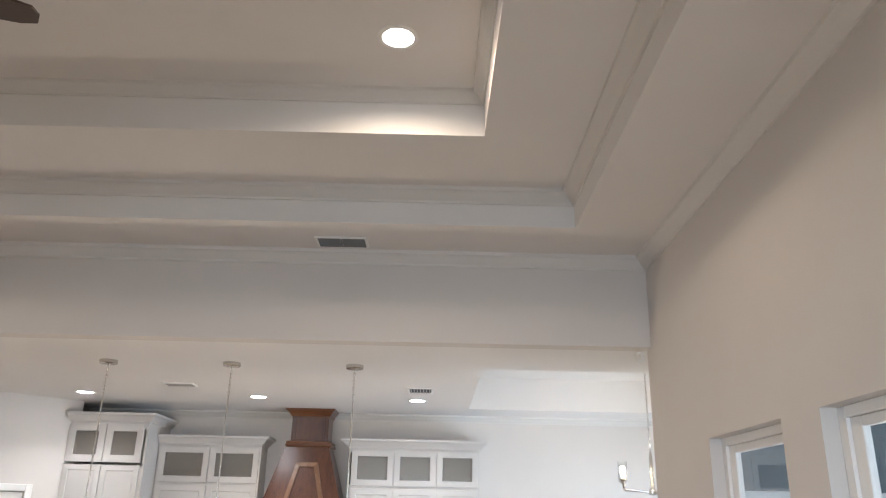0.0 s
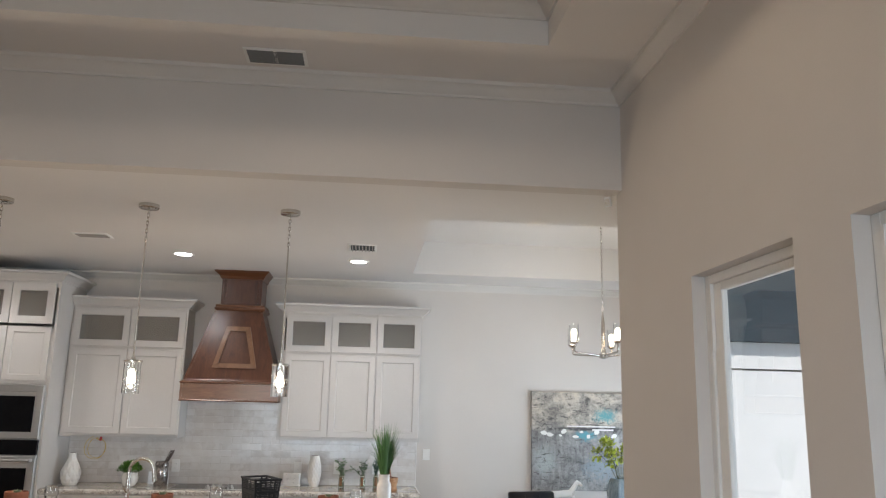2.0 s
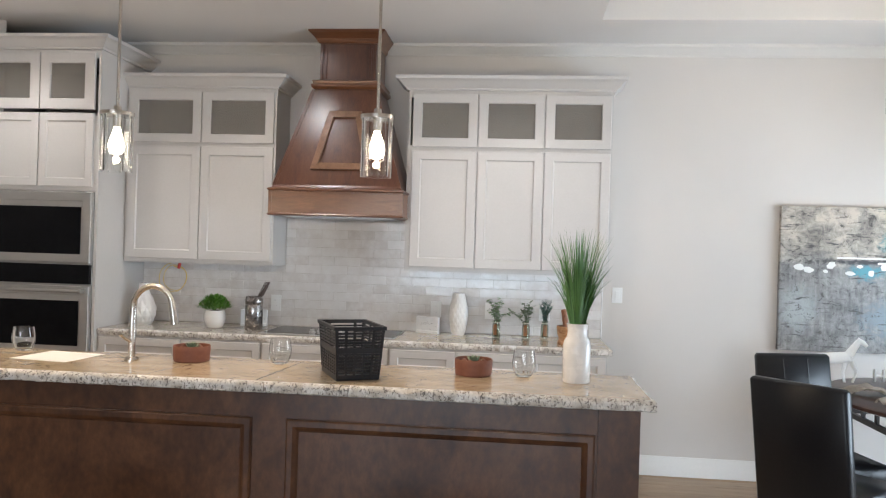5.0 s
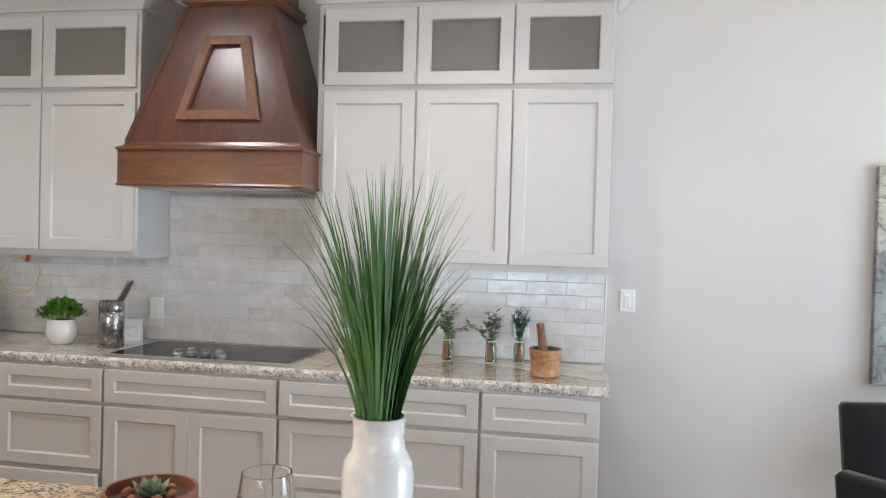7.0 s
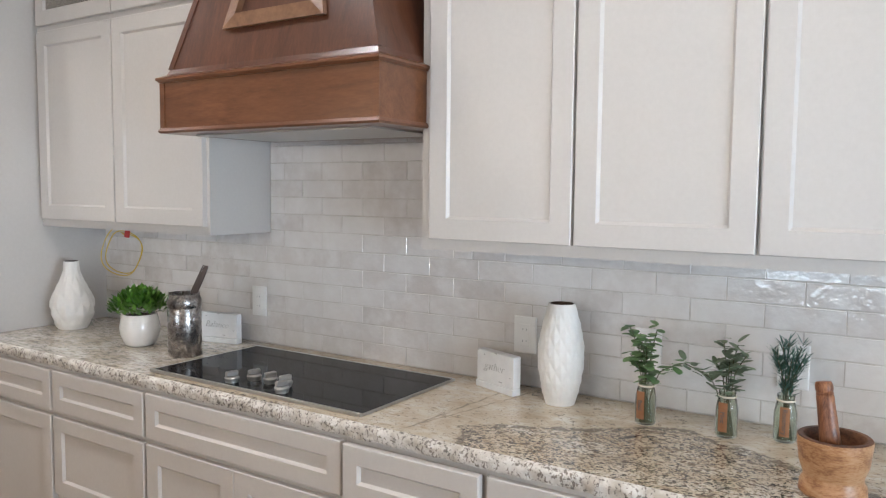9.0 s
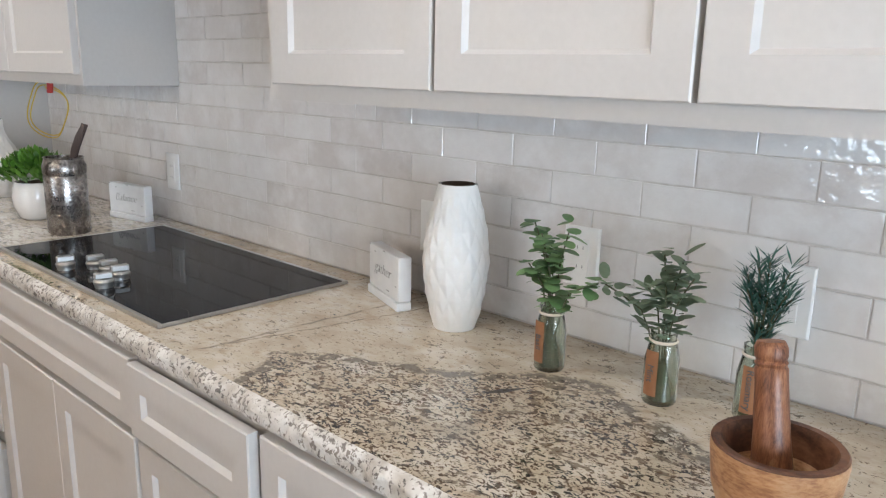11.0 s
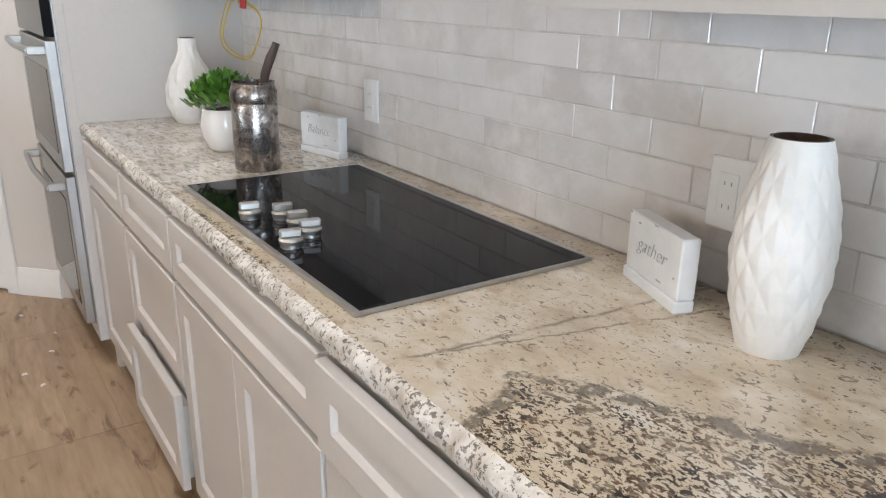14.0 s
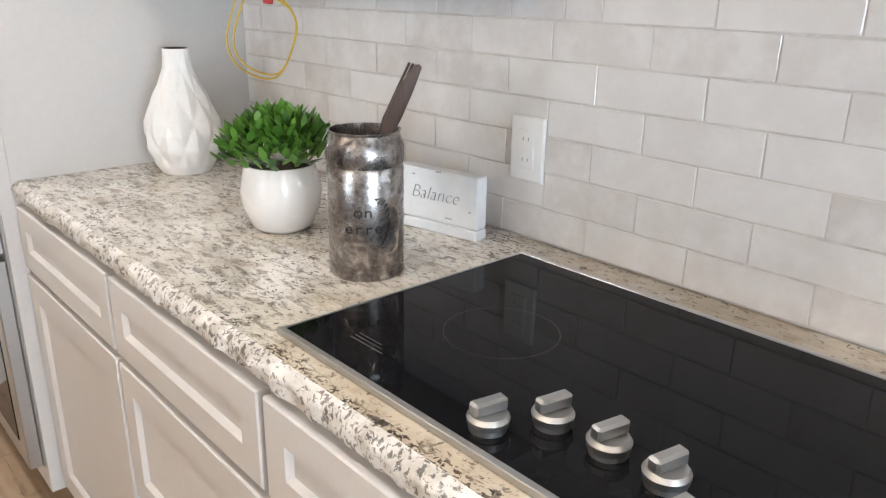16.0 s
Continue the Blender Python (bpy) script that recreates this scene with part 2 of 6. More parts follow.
    m2 = mixc(nt, density, ramp(nt, ff, [(0.33, (0.85,) * 3), (0.35, (0,) * 3)]), ramp(nt, ff, [(0.43, (1,) * 3), (0.45, (0,) * 3)]))
    col = mixc(nt, m1, cream, ramp(nt, tint, [(0.40, (0.085, 0.066, 0.05)), (0.58, (0.23, 0.185, 0.14))]))
    col = mixc(nt, m2, col, ramp(nt, tint, [(0.40, (0.035, 0.028, 0.024)), (0.60, (0.15, 0.10, 0.065))]))
    # paler ground with larger, softer smudges past the cooktop
    west = calc(nt, "MULTIPLY", ramp(nt, left, [(0.55, (0,) * 3), (0.70, (1,) * 3)]), ramp(nt, on_wall, [(0.0, (0,) * 3), (0.01, (1,) * 3)]))
    pale = ramp(nt, clouds, [(0.35, (0.51, 0.455, 0.375)), (0.60, (0.69, 0.65, 0.595))])
    mw = nt.nodes.new("ShaderNodeMapping")
    mw.inputs["Rotation"].default_value, mw.inputs["Scale"].default_value = (0, 0, radians(-8)), (1.0, 2.1, 1.5)
    nt.links.new(v, mw.inputs[0])
    smudge = noisy(nt, mw.outputs[0], 30, 5, 0.68, 0.5)
    wcol = mixc(nt, ramp(nt, smudge, [(0.40, (0.85,) * 3), (0.50, (0,) * 3)]), pale, ramp(nt, tint, [(0.40, (0.12, 0.10, 0.085)), (0.60, (0.33, 0.28, 0.225))]))
    wcol = mixc(nt, ramp(nt, ff, [(0.37, (0.9,) * 3), (0.40, (0,) * 3)]), wcol, (0.06, 0.05, 0.042))
    col = mixc(nt, west, col, wcol)
    # grey-brown blotches along the border and a few more inside
    blot = ramp(nt, noisy(nt, v, 24, 5, 0.7), [(0.45, (0,) * 3), (0.50, (0.9,) * 3)])
    col = mixc(nt, calc(nt, "MULTIPLY", blot, rim), col, (0.17, 0.145, 0.115))
    more = ramp(nt, noisy(nt, v2, 5.4, 4, 0.65), [(0.60, (0,) * 3), (0.70, (0.4,) * 3)])
    col = mixc(nt, calc(nt, "MULTIPLY", more, density), col, (0.19, 0.16, 0.125))
    # two seams across the calm band and one short dark inclusion
    for x0, k, w in ((0.297, 0.083, 0.0032), (0.286, 0.24, 0.0024)):
        off = calc(nt, "SUBTRACT", calc(nt, "MULTIPLY_ADD", wob2, 0.022, calc(nt, "ADD", sep.outputs[0], -0.011)), calc(nt, "MULTIPLY_ADD", sep.outputs[1], k, x0 - 7.858 * k))
        line = ramp(nt, calc(nt, "ABSOLUTE", off), [(w * 0.6, (1,) * 3), (w * 1.6, (0,) * 3)])
        brk = ramp(nt, noisy(nt, v, 20, 3), [(0.40, (0.1,) * 3), (0.52, (0.8,) * 3)])
        col = mixc(nt, calc(nt, "MULTIPLY", line, brk), col, (0.13, 0.10, 0.075))
    along = calc(nt, "ADD", calc(nt, "MULTIPLY", calc(nt, "ADD", sep.outputs[0], -0.792), 0.49), calc(nt, "MULTIPLY", calc(nt, "ADD", sep.outputs[1], -8.152), 0.87))
    across = calc(nt, "SUBTRACT", calc(nt, "MULTIPLY", calc(nt, "ADD", sep.outputs[0], -0.792), 0.87), calc(nt, "MULTIPLY", calc(nt, "ADD", sep.outputs[1], -8.152), 0.49))
    spot = calc(nt, "ADD", calc(nt, "ABSOLUTE", calc(nt, "MULTIPLY", along, 1.0)), calc(nt, "ABSOLUTE", calc(nt, "MULTIPLY", across, 5.0)))
    col = mixc(nt, ramp(nt, calc(nt, "MULTIPLY_ADD", wob2, 0.02, spot), [(0.046, (0.95,) * 3), (0.056, (0,) * 3)]), col, (0.05, 0.044, 0.04))
    nt.links.new(col, b.inputs["Base Color"])
    b.inputs["Roughness"].default_value = 0.13
    b.inputs["Coat Weight"].default_value = 0.2
    bump(nt, b, fine, 0.03, 0.0008)
    return m


GRANITE = granite_material()


def granite_edge():
    m, nt, b = tree("granite_edge")
    v = coords(nt, (1, 1, 1), True)
    n1, n2, n3 = noisy(nt, coords(nt, (1, 1, 0.7), True), 130, 4, 0.65, 0.4), noisy(nt, v, 30, 4), noisy(nt, v, 9, 3)
    base = ramp(nt, n2, [(0.35, (0.49, 0.445, 0.385)), (0.6, (0.73, 0.705, 0.67))])
    speck = calc(nt, "MULTIPLY_ADD", n3, -0.2, calc(nt, "ADD", n1, 0.10))
    col = mixc(nt, ramp(nt, speck, [(0.42, (0.9,) * 3), (0.47, (0,) * 3)]), base, ramp(nt, n2, [(0.4, (0.07, 0.06, 0.055)), (0.6, (0.20, 0.165, 0.135))]))
    nt.links.new(col, b.inputs["Base Color"])
    b.inputs["Roughness"].default_value = 0.32
    bump(nt, b, mixc(nt, 0.5, n1, n2), 0.6, 0.005)
    return m


EDGE = granite_edge()


def glass(name, color=(1, 1, 1), rough=0.0, ior=1.45):
    m, nt, b = tree(name)
    b.inputs["Base Color"].default_value = (*color, 1)
    b.inputs["Transmission Weight"].default_value = 1.0
    b.inputs["Roughness"].default_value = rough
    b.inputs["IOR"].default_value = ior
    return m


CLEAR = glass("clear_glass", (0.97, 0.98, 0.98))
BOTTLE = glass("bottle_glass", (0.74, 0.78, 0.70), 0.02)
SMOKED = glass("seeded_cabinet_glass", (0.66, 0.62, 0.57), 0.16)
SMOKED.node_tree.nodes["Principled BSDF"].inputs["Transmission Weight"].default_value = 0.78
FROST = glass("frosted_glass", (0.58, 0.63, 0.61), 0.5)
FROST.node_tree.nodes["Principled BSDF"].inputs["Transmission Weight"].default_value = 0.45


def glow(name, color, strength):
    m, nt, b = tree(name)
    b.inputs["Base Color"].default_value = (0.8, 0.8, 0.8, 1)
    b.inputs["Emission Color"].default_value = (*color, 1)
    b.inputs["Emission Strength"].default_value = strength
    return m


CANGLOW = glow("can_light_lens", COOLWARM, 30)
BULB = glow("bulb_glow", (1.0, 0.84, 0.62), 80)


# ---- building helpers ----
def mesh_of(name, bm, material, smooth=None):
    bmesh.ops.recalc_face_normals(bm, faces=bm.faces)
    me = bpy.data.meshes.new(name)
    bm.to_mesh(me)
    bm.free()
    for mt in (material if isinstance(material, (list, tuple)) else [material]):
        me.materials.append(mt)
    if smooth:
        me.shade_smooth()
        me.set_sharp_from_angle(angle=radians(smooth))
    return me


def part(name, bm, material, parent=None, label="", smooth=None):
    ob = new(name, mesh_of(name, bm, material, smooth))
    ob.parent = parent
    if label:
        tagged(ob, label)
    return ob


def thing(name, label, category, m=None, group=""):
    ob = tagged(new(name), label, category, group)
    ob.empty_display_size = 0.05
    if m is not None:
        ob.matrix_basis = m
    return ob


def structure(name, bm, material, label, smooth=None):
    return tagged(part(name, bm, material, None, "", smooth), label, name.split("_")[0], "", "structure")


def box(bm, x0, x1, y0, y1, z0, z1, bevel=0.0):
    made = bmesh.ops.create_cube(bm, size=1.0, matrix=Matrix.Translation(((x0 + x1) / 2, (y0 + y1) / 2, (z0 + z1) / 2)) @ Matrix.Diagonal((abs(x1 - x0), abs(y1 - y0), abs(z1 - z0), 1)))
    if bevel:
        edges = list({e for v in made["verts"] for e in v.link_edges})
        bmesh.ops.bevel(bm, geom=edges, offset=bevel, segments=1, affect="EDGES")
    return bm


def boxes(*rows, bevel=0.0):
    bm = bmesh.new()
    for r in rows:
        box(bm, *r, bevel=bevel)
    return bm


def lathe(profile, n=24, bm=None, centre=(0, 0, 0), closed=False):
    """Turn (radius, height) rows round the z axis."""
    bm = bm or bmesh.new()
    rings = []
    for r, z in profile:
        if r < 1e-5:
            rings.append([bm.verts.new((centre[0], centre[1], centre[2] + z))])
        else:
            rings.append([bm.verts.new((centre[0] + r * math.cos(2 * math.pi * i / n), centre[1] + r * math.sin(2 * math.pi * i / n), centre[2] + z)) for i in range(n)])
    for a, b in zip(rings, rings[1:]):
        for i in range(n):
            j = (i + 1) % n
            if len(a) == 1 and len(b) == 1:
                continue
            if len(a) == 1:
                bm.faces.new((a[0], b[i], b[j]))
            elif len(b) == 1:
                bm.faces.new((a[i], a[j], b[0]))
            else:
                bm.faces.new((a[i], a[j], b[j], b[i]))
    return bm


def tube(points, r, n=8, bm=None, close=False, radii=None):
    bm = bm or bmesh.new()
    pts = [Vector(p) for p in points]
    rings, up = [], Vector((0.31, 0.17, 0.93)).normalized()
    for i, p in enumerate(pts):
        a = pts[i - 1] if i or close else p
        b = pts[(i + 1) % len(pts)] if i + 1 < len(pts) or close else p
        d = (b - a).normalized()
        side = d.cross(up)
        side = side.normalized() if side.length > 1e-4 else d.orthogonal().normalized()
        other = side.cross(d)
        rr = radii[i] if radii else r
        rings.append([bm.verts.new(p + rr * (math.cos(2 * math.pi * k / n) * side + math.sin(2 * math.pi * k / n) * other)) for k in range(n)])
    for a, b in zip(rings, rings[1:] + (rings[:1] if close else [])):
        for k in range(n):
            bm.faces.new((a[k], a[(k + 1) % n], b[(k + 1) % n], b[k]))
    if not close:
        bm.faces.new(rings[0]), bm.faces.new(rings[-1])
    return bm


def prism(outline, a, b, bm=None):
    """Join two 3D outlines of the same length into a closed solid; outline maps (u, v) at end 0 or 1."""
    bm = bm or bmesh.new()
    va = [bm.verts.new(p) for p in a]
    vb = [bm.verts.new(p) for p in b]
    for i in range(len(va)):
        j = (i + 1) % len(va)
        bm.faces.new((va[i], va[j], vb[j], vb[i]))
    bm.faces.new(va), bm.faces.new(vb)
    return bm


CROWN = [(0.0, 0.0), (0.012, 0.0), (0.016, 0.012), (0.030, 0.022), (0.048, 0.044), (0.062, 0.056), (0.075, 0.060), (0.078, 0.080), (0.0, 0.080)]


def crown(p0, p1, out, z_top, scale=1.0, mitre0=0.0, mitre1=0.0, bm=None):
    """Cornice along p0 -> p1 (xy), standing out by `out` (unit xy), its top at z_top. mitres lengthen (+) or shorten the ends with the projection."""
    d = (Vector(p1) - Vector(p0)).normalized()
    rows = []
    for p, s, mt in ((p0, -1, mitre0), (p1, 1, mitre1)):
        rows.append([(p[0] + out[0] * u * scale + d.x * s * mt * u * scale, p[1] + out[1] * u * scale + d.y * s * mt * u * scale, z_top - (0.08 - v) * scale) for u, v in CROWN])
    return prism(None, rows[0], rows[1], bm)


def panel(w, h, rings, x0=0.0, z0=0.0, y0=0.0, bm=None, cap=True, back=True):
    """A framed panel in the xz plane, its front towards -y: rings of (inset, depth behind y0), joined one to the next."""
    bm = bm or bmesh.new()
    loops = []
    for inset, depth in rings:
        loops.append([bm.verts.new((x, y0 + depth, z)) for x, z in ((x0 + inset, z0 + inset), (x0 + w - inset, z0 + inset), (x0 + w - inset, z0 + h - inset), (x0 + inset, z0 + h - inset))])
    for a, b in zip(loops, loops[1:]):
        for i in range(4):
            j = (i + 1) % 4
            bm.faces.new((a[i], a[j], b[j], b[i]))
    if cap:
        bm.faces.new(loops[-1])
    if back:
        bm.faces.new(loops[0])
    return bm


def shaker(w, h, x0, z0, y0, rail=0.057, t=0.02):
    return panel(w, h, [(0, t), (0, 0.0025), (0.0025, 0), (rail, 0), (rail + 0.007, 0.009)], x0, z0, y0)


def glazed(w, h, x0, z0, y0, rail=0.057, t=0.02):
    return panel(w, h, [(0, t), (0, 0.0025), (0.0025, 0), (rail, 0), (rail + 0.004, 0.008), (rail + 0.004, t), (0, t)], x0, z0, y0, cap=False, back=False)


# ---- the large structure ----
WALL_Y, CEIL_Z, LR_X, LR_Y, LR_Z = 8.46, 2.922, 2.385, 4.77, 3.495
structure("floor", boxes((-4.2, 2.53, -3.2, 4.80, -0.12, -0.0018), (-4.2, 5.2, 4.80, 8.7, -0.12, -0.0018)), GROUT, "brown grout bed under wood-look floor tiles")
structure("wall_north", boxes((-4.2, 5.05, WALL_Y, WALL_Y + 0.15, 0, CEIL_Z + 0.3)), PAINT, "beige-white painted kitchen wall behind the counter")
structure("wall_east_dining", boxes((4.90, 5.05, 4.86, WALL_Y, 0, 0.06), (4.90, 5.05, 4.86, 5.40, 0.06, 2.1), (4.90, 5.05, 7.80, WALL_Y, 0.06, 2.1), (4.90, 5.05, 4.86, WALL_Y, 2.1, 3.3)), PAINT, "beige painted dining wall")
structure("wall_south_dining", boxes((2.52, 4.90, 4.74, 4.86, 0, 3.3)), PAINT, "beige painted dining wall")
WY = [(1.97, 2.778), (3.09, 3.897)]
WZ0, WZ1 = 1.29, 2.275
structure("wall_east_living", boxes(
    (LR_X, 2.52, -3.0, WY[0][0], 0, 4.1), (LR_X, 2.52, WY[0][1], WY[1][0], 0, 4.1), (LR_X, 2.52, WY[1][1], 4.86, 0, 4.1),
    *[(LR_X, 2.52, a, b, 0, WZ0) for a, b in WY], *[(LR_X, 2.52, a, b, WZ1, 4.1) for a, b in WY]), PAINT, "beige painted living room wall with two windows")
structure("wall_header", boxes((-4.05, LR_X, LR_Y, LR_Y + 0.12, CEIL_Z - 0.008, 4.1)), PAINT, "beige painted header between the two ceilings")
structure("wall_west", boxes((-4.2, -4.05, -3.0, WALL_Y, 0, 4.1)), PAINT, "beige painted side wall")
structure("wall_south", boxes((-4.05, LR_X, -3.15, -3.0, 0, 0.3), (-4.05, -1.7, -3.15, -3.0, 0.3, 2.6), (2.1, LR_X, -3.15, -3.0, 0.3, 2.6), (-4.05, LR_X, -3.15, -3.0, 2.6, 4.1)), PAINT, "beige painted living room end wall")

# kitchen ceiling with the dining tray
TX0, TX1, TY0, TY1, TZ = 1.384, 4.19, 5.68, 7.86, 3.24
structure("ceiling_kitchen", boxes(
    (-4.05, TX0, LR_Y + 0.12, WALL_Y, CEIL_Z, 3.3), (TX0, 4.90, LR_Y + 0.12, TY0, CEIL_Z, 3.3), (TX0, 4.90, TY1, WALL_Y, CEIL_Z, 3.3),
    (TX1, 4.90, TY0, TY1, CEIL_Z, 3.3), (TX0, TX1, TY0, TY1, TZ, 3.3)), CEIL, "off-white flat ceiling with a shallow dining tray")
bm = crown((-4.05, WALL_Y), (4.90, WALL_Y), (0, -1), CEIL_Z, 0.9, 0, -1)
crown((4.90, WALL_Y), (4.90, 4.86), (-1, 0), CEIL_Z, 0.9, -1, 0, bm)
structure("trim_kitchen", bm, CROWNP, "white crown moulding along the kitchen wall", 30)

# living room ceiling: two steps up
OX0, OX1, OY0, OY1, OZ = -3.35, 1.834, -2.3, 4.23, 3.71
IX0, IX1, IY0, IY1, IZ = -2.75, 1.258, -1.6, 3.53, 3.95
structure("ceiling_living", boxes(
    (-4.05, LR_X, OY1, LR_Y, LR_Z, 4.1), (-4.05, LR_X, -3.0, OY0, LR_Z, 4.1), (-4.05, OX0, OY0, OY1, LR_Z, 4.1), (OX1, LR_X, OY0, OY1, LR_Z, 4.1),
    (OX0, OX1, IY1, OY1, OZ, 4.1), (OX0, OX1, OY0, IY0, OZ, 4.1), (OX0, IX0, IY0, IY1, OZ, 4.1), (IX1, OX1, IY0, IY1, OZ, 4.1),
    (IX0, IX1, IY0, IY1, IZ, 4.1)), CEIL, "off-white living room ceiling stepped up in two trays")
bm = bmesh.new()
for x0, x1, y0, y1, z, k in ((OX0, OX1, OY0, OY1, OZ, 1.0), (IX0, IX1, IY0, IY1, IZ, 0.8), (-4.05, LR_X, -3.0, LR_Y, LR_Z, 1.0)):
    for p0, p1, out in (((x0, y0), (x1, y0), (0, 1)), ((x1, y1), (x0, y1), (0, -1)), ((x0, y1), (x0, y0), (1, 0)), ((x1, y0), (x1, y1), (-1, 0))):
        crown(p0, p1, out, z, k, -1, -1, bm)
structure("trim_living", bm, CROWNP, "white crown moulding round the living room and its trays", 30)

# pantry corner: a diagonal wall with a frosted glass door
PD = pose(-2.59, 7.80, 0, 0, 0, 225)  # local x runs along the wall away from the ovens, local +y is the room side
DS0, DS1, DTOP = 0.285, 1.045, 2.03


def diagonal(bm):
    bm.transform(PD)
    return bm


structure("wall_pantry", diagonal(boxes((-0.12, DS0, -0.12, 0, 0, CEIL_Z), (DS1, 2.05, -0.12, 0, 0, CEIL_Z), (DS0, DS1, -0.12, 0, DTOP + 0.005, CEIL_Z))), PAINT, "beige painted diagonal pantry wall")


def baseboard(x0, x1):
    prof = [(0, 0), (0.016, 0), (0.016, 0.075), (0.012, 0.085), (0.012, 0.100), (0.006, 0.118), (0.004, 0.130), (0, 0.132)]
    return prism(None, [(x0, u, v) for u, v in prof], [(x1, u, v) for u, v in prof])


structure("baseboard_pantry", diagonal(baseboard(0.0, DS0 - 0.067)), TRIM, "white stepped baseboard by the pantry door", 30)
structure("baseboard_pantry_far", diagonal(baseboard(DS1 + 0.067, 2.0)), TRIM, "white stepped baseboard by the pantry door", 30)
bm = baseboard(0, 3.38)
bm.transform(pose(4.90, WALL_Y, 0, 0, 0, 180))
structure("baseboard_dining", bm, TRIM, "white stepped baseboard on the dining wall", 30)
structure("trim_pantry_door", diagonal(boxes((DS0 - 0.065, DS0 - 0.002, 0, 0.018, 0, DTOP + 0.07), (DS1 + 0.002, DS1 + 0.065, 0, 0.018, 0, DTOP + 0.07), (DS0 - 0.002, DS1 + 0.002, 0, 0.018, DTOP + 0.007, DTOP + 0.07), bevel=0.004)), TRIM, "white painted door casing")
door = tagged(new("door_1"), "white pantry door with a frosted glass pane, closed", "door", "", "structure")
door.matrix_basis = PD
slab = panel(DS1 - DS0 - 0.006, DTOP - 0.012, [(0, 0.04), (0, 0.002), (0.002, 0), (0.112, 0), (0.120, 0.008), (0.120, 0.032), (0.112, 0.04), (0, 0.04)], 0, 0, 0, cap=False, back=False)
for v in slab.verts:  # a taller bottom rail
    if 0.1 < v.co.z < 0.2:
        v.co.z += 0.125
slab.transform(Matrix.Translation((DS1 - 0.003, -0.010, 0.01)) @ pose(0, 0, 0, 0, 0, 180))
part("door_frame", slab, TRIM, door)
part("pane", boxes((DS0 + 0.115, DS1 - 0.115, -0.034, -0.026, 0.245, DTOP - 0.115)), FROST, door, "frosted glass pane")
handle = lathe([(0.0, 0.0), (0.030, 0.0), (0.030, 0.006), (0.024, 0.012), (0.011, 0.014), (0.010, 0.045), (0.0, 0.047)], 20)
handle.transform(pose(DS0 + 0.065, -0.010, 0.935, -90, 0, 0))
tube([(DS0 + 0.065, 0.030, 0.935), (DS0 + 0.10, 0.034, 0.932), (DS0 + 0.135, 0.032, 0.926), (DS0 + 0.165, 0.028, 0.922)], 0.008, 8, handle, radii=[0.010, 0.009, 0.008, 0.006])
part("door_handle", handle, NICKEL, door, "satin nickel lever handle", 40)
part("latch_plate", boxes((DS0 - 0.0005, DS0 + 0.002, -0.030, -0.008, 0.89, 0.97)), NICKEL, door)

# living room windows
for i, (a, b) in enumerate(WY):
    win = tagged(new("window_%d" % (i + 1)), "white vinyl sash window in a painted recess", "window", "", "structure")
    X = 2.445
    fr = boxes((X, X + 0.06, a, a + 0.045, WZ0 + 0.02, WZ1), (X, X + 0.06, b - 0.045, b, WZ0 + 0.02, WZ1), (X, X + 0.06, a + 0.045, b - 0.045, WZ1 - 0.04, WZ1), (X, X + 0.06, a + 0.045, b - 0.045, WZ0 + 0.02, WZ0 + 0.038), bevel=0.004)
    part("window_frame", fr, TRIM, win)
    sash = boxes((X + 0.012, X + 0.045, a + 0.046, a + 0.125, WZ0 + 0.039, WZ1 - 0.041), (X + 0.012, X + 0.045, b - 0.125, b - 0.046, WZ0 + 0.039, WZ1 - 0.041),
                 (X + 0.012, X + 0.045, a + 0.125, b - 0.125, WZ1 - 0.076, WZ1 - 0.041), (X + 0.012, X + 0.045, a + 0.125, b - 0.125, WZ0 + 0.039, WZ0 + 0.062), bevel=0.003)
    part("sash", sash, TRIM, win)
    part("track", boxes((X - 0.004, X + 0.011, b - 0.060, b - 0.047, 1.947, WZ1 - 0.041), (X - 0.004, X + 0.011, a + 0.047, a + 0.060, 1.947, WZ1 - 0.041)), TRIM, win)
    pane = part("pane", boxes((X + 0.024, X + 0.030, a + 0.123, b - 0.123, WZ0 + 0.060, WZ1 - 0.074)), CLEAR, win)
    pane.visible_shadow = False
    part("window_sill", boxes((LR_X - 0.018, X + 0.01, a + 0.002, b - 0.002, WZ0 + 0.001, WZ0 + 0.02), bevel=0.004), TRIM, win)

# outside: patio wall and ground
structure("ground", boxes((-60, 60, -60, 60, -0.5, -0.13)), LAWN, "grass around the house")
structure("pavement_patio", boxes((2.55, 7.5, -2.0, 4.7, -0.13, -0.05)), PATIO_WHITE, "pale concrete patio slab")
structure("wall_patio", boxes((2.53, 8.0, 4.66, 4.735, -0.05, 1.915), (2.53, 8.0, 4.655, 4.735, 1.925, 2.065)), PATIO_WHITE, "white rendered patio wall with a board joint")
# upright board added in place of the dark patio ceiling
structure("trim_patio", boxes((2.53, 8.0, 4.60, 4.735, 2.066, 3.6)), PATIO_DARK, "dark slate-blue upright board standing in for the patio ceiling")

# ---- kitchen wall: base cabinets, worktop, wall cabinets ----
FACE_Y, BASE_Y = 8.142, 7.851


